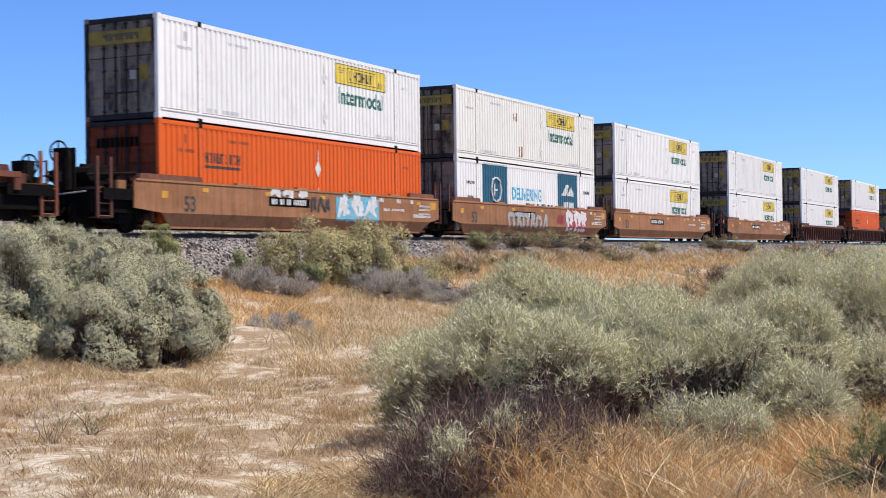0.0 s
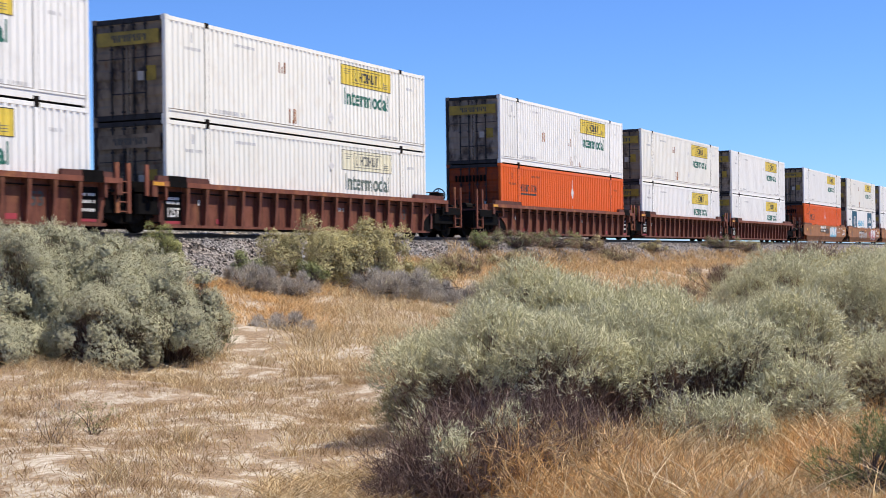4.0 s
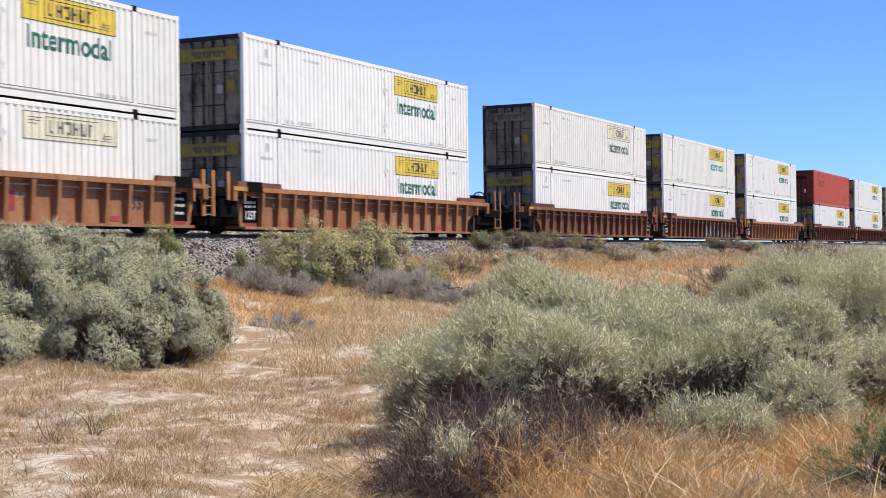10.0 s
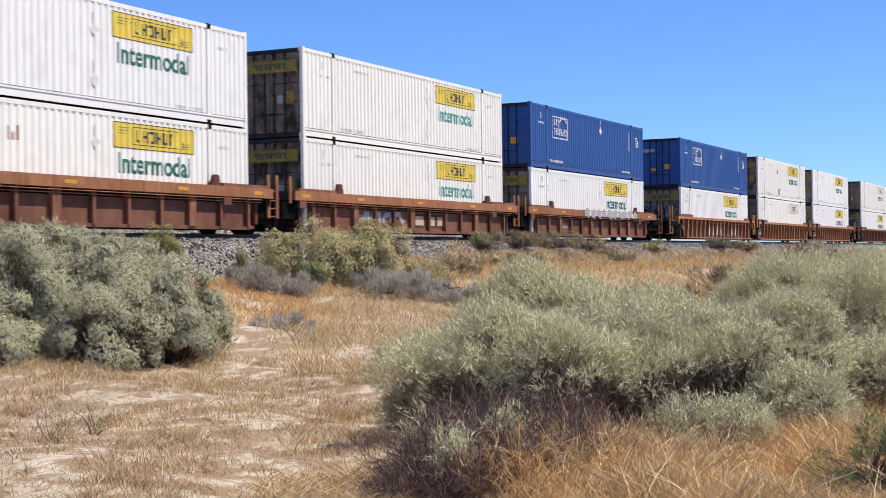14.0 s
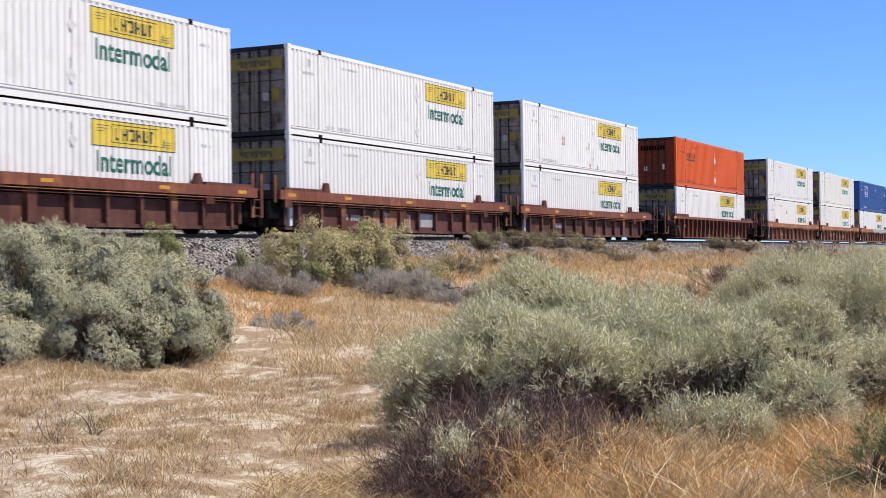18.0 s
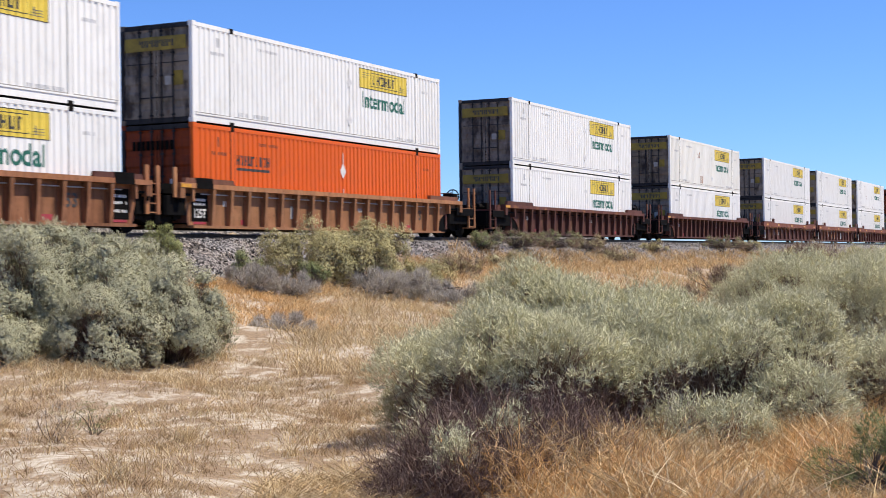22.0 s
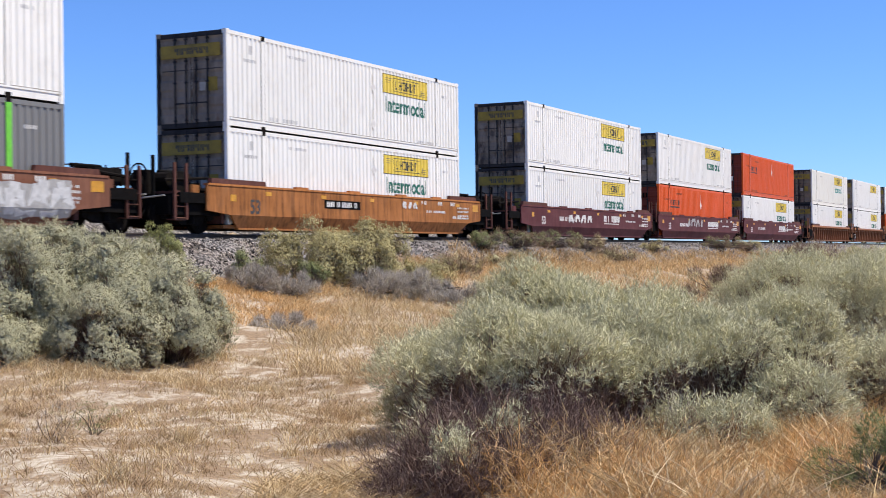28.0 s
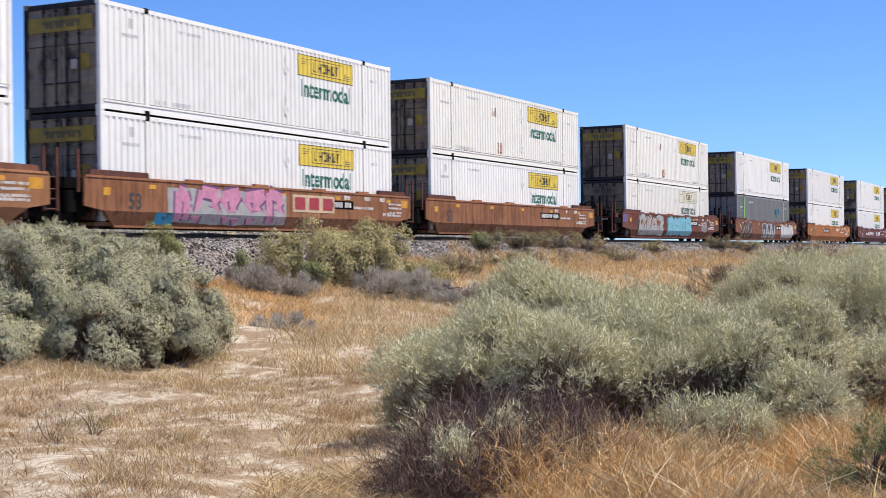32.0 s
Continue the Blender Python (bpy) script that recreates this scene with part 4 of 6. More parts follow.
KINDS["old_top"] = (13, "cream_paint", "weathered cream container with faded sign and grey-green lettering", hauler("sign_old", "pale", "sign_old"))
for key, (seed, coat, label, writing) in KINDS.items():
    GOODS[key] = container_kind(seed, coat, label, writing)
LOADED = []                               # (thing, offset along the track, height)
USED = set()


def place_goods(kind, x, z):
    ob = GOODS[kind]
    if kind in USED:
        ob = copy_thing(ob, pose(x, TRACK_Y, z))
    USED.add(kind)
    LOADED.append((ob, x, z))
    return ob


GRAFFITI = {
    0: [(1.2, 4.2, 0.45, 1.36, ("cyan_ink", "white_ink", "sky_ink")), (-2.9, -0.6, 1.19, 1.38, ("white_ink",)), (-0.4, 0.9, 0.7, 1.3, ("sign_ink",))],
    -1: [(-3.6, 1.2, 0.35, 1.2, ("silver_ink",)), (3.4, 6.2, 0.22, 1.36, ("crimson_ink", "white_ink", "crimson_ink")), (2.2, 3.2, 0.6, 1.2, ("crimson_ink",))],
    29: [(-8.0, -5.0, 0.22, 1.36, ("car_dark", "sign_ink", "cream_ink")), (-2.0, 2.0, 0.22, 1.36, ("silver_ink", "sign_ink", "silver_ink")), (4.1, 8.0, 0.25, 1.3, ("silver_ink", "faint_ink"))],
    30: [(-6.8, -2.4, 0.22, 1.38, ("silver_ink", "silver_ink", "sign_ink")), (-6.6, -2.9, 0.82, 1.14, ("orange_ink", "car_rust")), (-1.6, 3.2, 0.22, 1.38, ("cyan_ink", "cyan_ink", "sea_ink")), (5.4, 6.6, 0.4, 1.3, ("silver_ink",))],
    32: [(-5.6, 0.5, 0.20, 1.38, ("silver_ink", "pink_ink", "purple_ink")), (-6.1, -5.3, 0.2, 0.54, ("cyan_ink", "sky_ink"))],
    8: [(0.2, 3.6, 0.24, 1.08, ("slate_ink", "frost_ink"))],
    12: [(-2.2, 1.0, 0.3, 1.05, ("silver_ink", "white_ink", "purple_ink")), (3.0, 5.2, 0.3, 1.05, ("silver_ink", "white_ink", "sign_ink"))],
    13: [(-2.0, 6.0, 1.12, 1.38, ("white_ink", "silver_ink"))],
    14: [(-4.6, -1.2, 0.4, 0.85, ("silver_ink",))],
    18: [(-2.6, 0.2, 0.3, 0.88, ("silver_ink", "car_tan"))],
    27: [(-3.8, -0.5, 0.75, 1.1, ("white_ink",))], 26: [(-3.4, 0.2, 0.8, 1.3, ("silver_ink",))], 25: [(2.4, 4.6, 0.75, 1.1, ("white_ink",))],
    28: [(2.6, 3.8, 1.0, 1.25, ("white_ink",))],
}
# plain blocks of old owners' marks and patches: ground, colour of three blocks
BLOCKS = {32: (0.9, 3.5, 0.72, 1.28, "cream_ink", "crimson_ink"), 11: (-1.4, 1.5, 0.42, 1.05, "", "crimson_ink"), 14: (-0.4, 2.4, 0.34, 0.84, "car_dark", "cream_ink")}
PATCHES = {30: ((-9.46, -8.75, 0.93, 1.36, "violet_ink"),), 7: ((-2.35, -1.85, 0.6, 1.0, "silver_ink"), (2.25, 2.75, 0.5, 1.05, "lemon_ink"), (3.25, 3.75, 0.6, 1.0, "crimson_ink"), (4.35, 4.8, 0.85, 1.02, "white_ink"), (5.15, 5.6, 0.85, 1.02, "white_ink"), (5.15, 5.6, 0.4, 0.75, "lemon_ink")),
           18: ((0.9, 2.3, 0.35, 0.85, "silver_ink"),), 2: ((-1.0, -0.5, 0.5, 0.9, "silver_ink"),), 5: ((0.2, 0.7, 0.55, 0.95, "silver_ink"),), 22: ((-3.0, -2.5, 0.5, 0.9, "silver_ink"),)}
x, last = 0.0, "c"
entries = [e.split() for e in TRAIN.replace("\n", " ").split("|")]
offsets = [0.0]
for e in entries[:-1]:
    offsets.append(offsets[-1] - (RISE if e[4] == "c" else RUN))
shift = START - offsets[-FIRST]
for n, (side, tone, low, top, joint) in enumerate(entries):
    number, at = n + FIRST, offsets[n] + shift
    ahead, behind = (entries[n - 1][4] if n else "c"), joint
    rng = random.Random(500 + n)
    ob = thing("well_car", LABELS[side].format(TONE_WORDS[tone]), "rail car", "cars of the train")
    left, right = (9.5 if behind == "c" else 9.05), (9.5 if ahead == "c" else 9.05)
    well_core(ob, tone)
    SIDES[side](ob, rng, tone, left, right, *((tone not in ("maroon",),) if side == "smooth" else ()))
    end_gear(ob, -1, behind == "c", tone, side == "smooth", side != "smooth")
    end_gear(ob, 1, ahead == "c", tone, side != "smooth", side != "smooth")
    truck(ob, -9.78 if behind == "c" else -RUN / 2)
    if ahead == "c":
        truck(ob, 9.78)
    for x0, x1, z0, z1, inks in GRAFFITI.get(number, ()):
        y = SIDE - 0.012 if side == "smooth" else (SIDE + 0.196 if side == "ribbed" else (SIDE - 0.034 if z0 > 1.1 else SIDE + 0.185))
        scrawl(ob, rng, x0, x1, z0, z1, y, inks, max(3, int((x1 - x0) * (0.95 if len(inks) > 2 else 1.3))), side == "smooth")
    if number == 8:
        for k, x in enumerate((4.16, 5.09, 6.01, 6.94)):
            bay = part("painted_bay", Shape().box(x - 0.39, x + 0.39, SIDE + 0.197, SIDE + 0.203, 0.22, 1.12), "slate_ink", ob, "dark painted bay")
            part("graffiti_edge", HALT_EDGE[k], "", bay, "", (x, SIDE + 0.193, 0.66))
            part("graffiti_letter", HALT_FILL[k], "", bay, "lime letter " + "HALT"[k], (x, SIDE + 0.189, 0.66))
    y = SIDE - 0.010 if side == "smooth" else (SIDE + 0.196 if side == "ribbed" else SIDE + 0.19)
    if number in BLOCKS:
        x0, x1, z0, z1, under, ink = BLOCKS[number]
        if under:
            part("mark_panel", Shape().box(x0, x1, y, y + 0.003, z0, z1), under, ob, "panel with plain blocks")
        for k in range(3):
            u = (x1 - x0) / 3
            part("mark_block", Shape().box(x0 + u * (k + 0.14), x0 + u * (k + 0.86), y - 0.004, y - 0.001, z0 + 0.08, z1 - 0.08), ink, ob)
    for x0, x1, z0, z1, ink in PATCHES.get(number, ()):
        part("paint_patch", Shape().box(x0, x1, y - 0.004, y - 0.001, z0, z1), ink, ob)
    if number == 25 or number == 26 or number == 27:
        part("name_mark", word_bars(rng, 1.2, 3.6, 0.86, 0.32, SIDE - 0.006, 0.1), "white_ink", ob, "slanted pale name mark")
        part("name_rule", Shape().box(1.2, 3.5, SIDE - 0.006, SIDE - 0.002, 0.76, 0.80), "white_ink", ob)
    LOADED.append((ob, at, 0.0))
    place_goods(low, at, 0.30)
    place_goods(top, at, 3.240)
for key in set(GOODS) - USED:
    raise ValueError(key)


# ---- the land ----
PROFILE_Y = [-4000, 8, 11, 14, 17, 20, 21.2, 22.6, 23.6, 27.7, 28.4, 30.2, 31, 36, 60, 4000]
PROFILE_Z = [-2.35, -2.35, -2.33, -2.22, -1.95, -1.52, -1.28, -1.05, -0.72, -0.72, -0.85, 0.35, 0.5, 0.45, -1.2, -1.7]


def swell(x, y):
    """Soft humps of the ground; arrays in, arrays out."""
    return (0.07 * np.sin(0.9 * x + 1.3 * np.sin(0.5 * y)) * np.cos(0.8 * y + 0.7) + 0.05 * np.sin(1.9 * x - 1.1 * y + 0.4)
            + 0.012 * np.sin(3.7 * x + 2.9 * y) * np.sin(2.3 * y - 1.7 * x))


def ground_z(x, y):
    x, y = np.asarray(x, float), np.asarray(y, float)
    z = np.interp(y, PROFILE_Y, PROFILE_Z)
    fade = np.clip((x - 84) / 14, 0, 1) * np.clip((y - 27.5) / 1.0, 0, 1)
    z = z * (1 - fade) + np.minimum(z, -1.1) * fade
    calm = np.clip(np.minimum(np.abs(y - 25.6) - 2.5, 5) / 4, 0, 1) * np.clip(1.3 - (np.abs(x) + np.abs(y)) / 300, 0, 1)
    return z + swell(x, y) * calm


def mesh_of(name, verts, faces, material, smooth=True):
    me = bpy.data.meshes.new(name)
    verts, faces = np.asarray(verts, np.float32), np.asarray(faces, np.int32)
    me.vertices.add(len(verts))
    me.vertices.foreach_set("co", verts.ravel())
    k = faces.shape[1]
    me.loops.add(faces.size)
    me.loops.foreach_set("vertex_index", faces.ravel())
    me.polygons.add(len(faces))
    me.polygons.foreach_set("loop_start", np.arange(0, faces.size, k, dtype=np.int32))
    me.polygons.foreach_set("loop_total", np.full(len(faces), k, np.int32))
    me.update(calc_edges=True)
    if smooth:
        me.shade_smooth()
    me.materials.append(MATS[material])
    return me


def spread(lo, hi, step, far, grow=1.25):
    core = np.arange(lo, hi + step / 2, step)
    tail, d = [], step
    while not tail or tail[-1] < far:
        d *= grow
        tail.append((tail[-1] if tail else 0) + d)
    tail = np.array(tail)
    return np.concatenate([lo - tail[::-1], core, hi + tail])


def soil_material():
    m, t, b = nodes_of("soil", 0.95)
    fine, mid, broad = grain(t, 14, 6), grain(t, 2.5, 7), grain(t, 0.42, 5)
    sand = ramp(t, fine, [(0.3, (0.30, 0.225, 0.145)), (0.5, (0.47, 0.39, 0.285)), (0.72, (0.65, 0.575, 0.46))])
    straw = ramp(t, grain(t, 34, 4, (1, 0.35, 1)), [(0.3, (0.14, 0.09, 0.05)), (0.5, (0.27, 0.18, 0.10)), (0.75, (0.42, 0.30, 0.18))])
    cover = ramp(t, mid, [(0.45, (0, 0, 0)), (0.53, (1, 1, 1))])
    col = mix(t, cover, sand, straw)
    earth = ramp(t, broad, [(0.5, (0, 0, 0)), (0.68, (0.6, 0.6, 0.6))])
    col = mix(t, earth, col, ramp(t, fine, [(0.3, (0.22, 0.155, 0.10)), (0.7, (0.40, 0.29, 0.19))]))
    t.links.new(col, b.inputs["Base Color"])
    relief(t, b, fine, 0.6, 0.05)
    return m


def ballast_material():
    m, t, b = nodes_of("ballast_stone", 0.9)
    c = t.nodes.new("ShaderNodeTexCoord")
    v = add(t, "ShaderNodeTexVoronoi", Scale=15.0)
    t.links.new(c.outputs["Object"], v.inputs["Vector"])
    g = t.nodes.new("ShaderNodeNewGeometry")
    own = ramp(t, v.outputs["Color"], [(0.15, (0.035, 0.032, 0.030)), (0.5, (0.125, 0.113, 0.104)), (0.8, (0.44, 0.415, 0.385))])
    brown = ramp(t, grain(t, 0.7, 4), [(0.45, (1, 1, 1)), (0.7, (0.95, 0.84, 0.72))])
    own = mix(t, 1.0, own, brown, "MULTIPLY")
    isle = ramp(t, g.outputs["Random Per Island"], [(0.0, (0.7, 0.68, 0.68)), (1.0, (1.25, 1.2, 1.18))])
    t.links.new(mix(t, 1.0, own, isle, "MULTIPLY"), b.inputs["Base Color"])
    relief(t, b, v.outputs["Distance"], 0.8, 0.04)
    return m


soil_material()
ballast_material()
leafy("sage_leaf", (0.50, 0.475, 0.295), (0.63, 0.60, 0.385), (0.72, 0.69, 0.46))
leafy("salt_leaf", (0.41, 0.395, 0.26), (0.48, 0.46, 0.305), (0.545, 0.525, 0.355))
leafy("fresh_leaf", (0.22, 0.235, 0.09), (0.33, 0.34, 0.13), (0.44, 0.43, 0.19))
leafy("olive_leaf", (0.41, 0.36, 0.175), (0.52, 0.46, 0.23), (0.62, 0.55, 0.31))
leafy("green_leaf", (0.15, 0.185, 0.07), (0.26, 0.285, 0.12), (0.40, 0.40, 0.20))
leafy("dead_twig", (0.30, 0.265, 0.22), (0.50, 0.45, 0.38), (0.70, 0.64, 0.55))
leafy("brown_twig", (0.17, 0.10, 0.065), (0.31, 0.205, 0.14), (0.56, 0.45, 0.34))
leafy("straw", (0.38, 0.25, 0.11), (0.64, 0.465, 0.24), (0.84, 0.72, 0.48))
leafy("rusty_straw", (0.42, 0.225, 0.075), (0.78, 0.48, 0.20), (0.90, 0.69, 0.39))
leafy("dead_straw", (0.22, 0.13, 0.06), (0.50, 0.36, 0.20), (0.80, 0.67, 0.47))
leafy("litter", (0.28, 0.175, 0.09), (0.45, 0.305, 0.165), (0.62, 0.46, 0.28))
plain("bark", (0.17, 0.13, 0.105), 0.9)
# twig brown made darker to carry the shade under the canopies
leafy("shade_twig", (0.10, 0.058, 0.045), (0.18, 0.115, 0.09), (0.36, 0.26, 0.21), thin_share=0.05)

gx, gy = spread(-2, 80, 0.4, 4000), spread(-4, 36, 0.3, 4000)
GX, GY = np.meshgrid(gx, gy, indexing="ij")
grid = np.stack([GX, GY, ground_z(GX, GY)], -1).reshape(-1, 3)
n1, n2 = len(gx), len(gy)
ids = np.arange(n1 * n2).reshape(n1, n2)
quads = np.stack([ids[:-1, :-1], ids[1:, :-1], ids[1:, 1:], ids[:-1, 1:]], -1).reshape(-1, 4)
tagged(new("ground", mesh_of("ground", grid, quads, "soil")), "pale sandy desert soil with dry litter", "ground", kind="structure")

# ---- the track ----
bal = Shape()
prof = [(21.0, -1.42), (22.0, -0.98), (23.5, -0.24), (24.3, -0.16), (26.95, -0.16), (27.5, -0.19), (28.5, -0.80), (30.2, 0.44), (31.2, 0.60), (36, 0.56)]
xs = np.concatenate([np.arange(-60, 130, 0.5), np.geomspace(131, 1500, 40)])
rng = np.random.default_rng(5)
py, pz = np.interp(np.linspace(0, 9, 58), range(10), [p[0] for p in prof]), np.interp(np.linspace(0, 9, 58), range(10), [p[1] for p in prof])
BX, BY = np.meshgrid(xs, py, indexing="ij")
BZ = np.tile(pz, (len(xs), 1)) + rng.normal(0, 0.02, BX.shape)
BY = BY + rng.normal(0, 0.03, BX.shape) + 0.12 * np.sin(BX * 0.7) * (BY < 22.3)
sink = np.clip((BX - 84) / 14, 0, 1) * np.clip((BY - 27.5) / 1.0, 0, 1)
BZ = BZ * (1 - sink) + np.minimum(BZ, -1.4) * sink
ids = np.arange(BX.size).reshape(BX.shape)
quads = np.stack([ids[:-1, :-1], ids[1:, :-1], ids[1:, 1:], ids[:-1, 1:]], -1).reshape(-1, 4)
tagged(new("ballast", mesh_of("ballast", np.stack([BX, BY, BZ], -1).reshape(-1, 3), quads, "ballast_stone")), "bed of grey crushed stone under the rails", "ballast", kind="structure")

OCT = np.array([(1, 0, 0), (0, 1, 0), (-1, 0, 0), (0, -1, 0), (0, 0, 1), (0, 0, -1)], float)
OCT_F = np.array([(0, 1, 4), (1, 2, 4), (2, 3, 4), (3, 0, 4), (1, 0, 5), (2, 1, 5), (3, 2, 5), (0, 3, 5)])


def stones(name, count, place, size, label):
    r = np.random.default_rng(count)
    p = place(r, count)
    s = r.uniform(*size, (count, 1)) * r.uniform(0.6, 1.2, (count, 3))
    v = OCT[None] * s[:, None, :] + r.normal(0, 0.012, (count, 6, 3))
    a = r.uniform(0, 6.28, count)
    c, d = np.cos(a)[:, None], np.sin(a)[:, None]
    v = np.stack([v[..., 0] * c - v[..., 2] * d, v[..., 1], v[..., 0] * d + v[..., 2] * c], -1) + p[:, None, :]
    f = (OCT_F[None] + 6 * np.arange(count)[:, None, None]).reshape(-1, 3)
    return tagged(new(name, mesh_of(name, v.reshape(-1, 3), f, "ballast_stone", False)), label, "stones", kind="stuff")


def on_slope(r, n):
    x = 8 + 100 * r.random(n) ** 1.4
    y = r.uniform(20.6, 24.25, n)
    z = np.where(y < 21.2, ground_z(x, y), np.interp(y, [p[0] for p in prof], [p[1] for p in prof]))
    return np.stack([x, y, z + 0.01], 1)


stones("ballast_stones", 20000, on_slope, (0.024, 0.052), "loose grey ballast stones on the shoulder")
RAIL = [(-0.075, -0.17), (0.075, -0.17), (0.075, -0.15), (0.012, -0.13), (0.012, -0.045), (0.037, -0.035), (0.037, 0.0), (-0.037, 0.0), (-0.037, -0.035), (-0.012, -0.045), (-0.012, -0.13), (-0.075, -0.15)]
for s in (-1, 1):
    sh = Shape()
    y = TRACK_Y + s * 0.755
    a = [(-400, y + p, z) for p, z in RAIL]
    b = [(1600, y + p, z) for p, z in RAIL]
    n = len(RAIL)
    sh.v, sh.f = a + b, [[k, (k + 1) % n, n + (k + 1) % n, n + k] for k in range(n)]
    tagged(part("rail", sh, "rail_steel"), "brown steel rail on wooden ties", "rail", "rails of the track")
TIE = Shape().box(-0.115, 0.115, -1.3, 1.3, -0.18, 0.0, 0.01).mesh("tie")
TIE.materials.append(MATS["tie_wood"])
near_ties = thing("ties", "row of dark wooden ties under the rails", "railway ties", at=(0, TRACK_Y, -0.17))
for k in range(150):
    part("tie", TIE, "", near_ties, "", (12 + 0.55 * k, 0, 0.0))
far = Shape()
for k in range(500):
    x = 12 + 0.55 * (150 + k)
    far.box(x - 0.115, x + 0.115, -1.3, 1.3, -0.18, 0.0)
tagged(part("far_ties", far, "tie_wood", None, "", (0, TRACK_Y, -0.17)), "dark wooden ties further along the track", "railway ties", kind="stuff")

# ---- plants ----


def unit(v):
    return v / np.maximum(np.linalg.norm(v, axis=-1, keepdims=True), 1e-9)


def leaves_mesh(name, base, along, out, r, rough, lay, length, width, count, spread_r, material):
    """count narrow leaves on every sprig that starts at base and grows along its direction."""
    n = len(base)
    u = r.random((n, count)) ** 0.8
    p = base[:, None, :] + along[:, None, :] * u[..., None] + r.normal(0, spread_r, (n, count, 3))
    turn = r.normal(0, 1, (n, count, 3))
    flat = turn - out[:, None, :] * (turn * out[:, None, :]).sum(-1, keepdims=True)
    d = unit(unit(along)[:, None, :] * (1 - lay) + flat * (0.4 + 0.4 * lay))
    side = unit(np.cross(d, out[:, None, :] + np.array([0, 0, 0.25]) + r.normal(0, rough, (n, count, 3))))
    ln = length * r.uniform(0.6, 1.3, (n, count, 1))
    w = width * r.uniform(0.7, 1.3, (n, count, 1))
    v = np.stack([p - side * w, p + side * w, p + d * ln], 2).reshape(-1, 3)
    f = np.arange(len(v)).reshape(-1, 3)
    return mesh_of(name, v, f, material, False)


def strips_mesh(name, pts, width, material, r):
    """Thin bent stalks: pts is (n, k, 3); they taper to their tips."""
    n, k, _ = pts.shape
    d = unit(pts[:, -1] - pts[:, 0])
    side = unit(np.cross(d, r.normal(0, 1, (n, 3))))
    taper = np.linspace(1, 0.25, k)[None, :, None] * np.asarray(width).reshape(-1, 1, 1)
    a, b = pts - side[:, None] * taper, pts + side[:, None] * taper
    v = np.stack([a, b], 2).reshape(-1, 3)
    i = (np.arange(n)[:, None] * 2 * k + np.arange(k - 1)[None] * 2).ravel()
    f = np.stack([i, i + 1, i + 3, i + 2], 1)
    return mesh_of(name, v, f, material, False)


def surface_z(x, y):
    """Height of whatever lies on top: soil, or the ballast shoulder."""
    y = np.asarray(y, float)
    stone = np.interp(y, [p[0] for p in prof], [p[1] for p in prof])
    return np.where((y > 21.0) & (y < 24.3), np.maximum(ground_z(x, y), stone), ground_z(x, y))


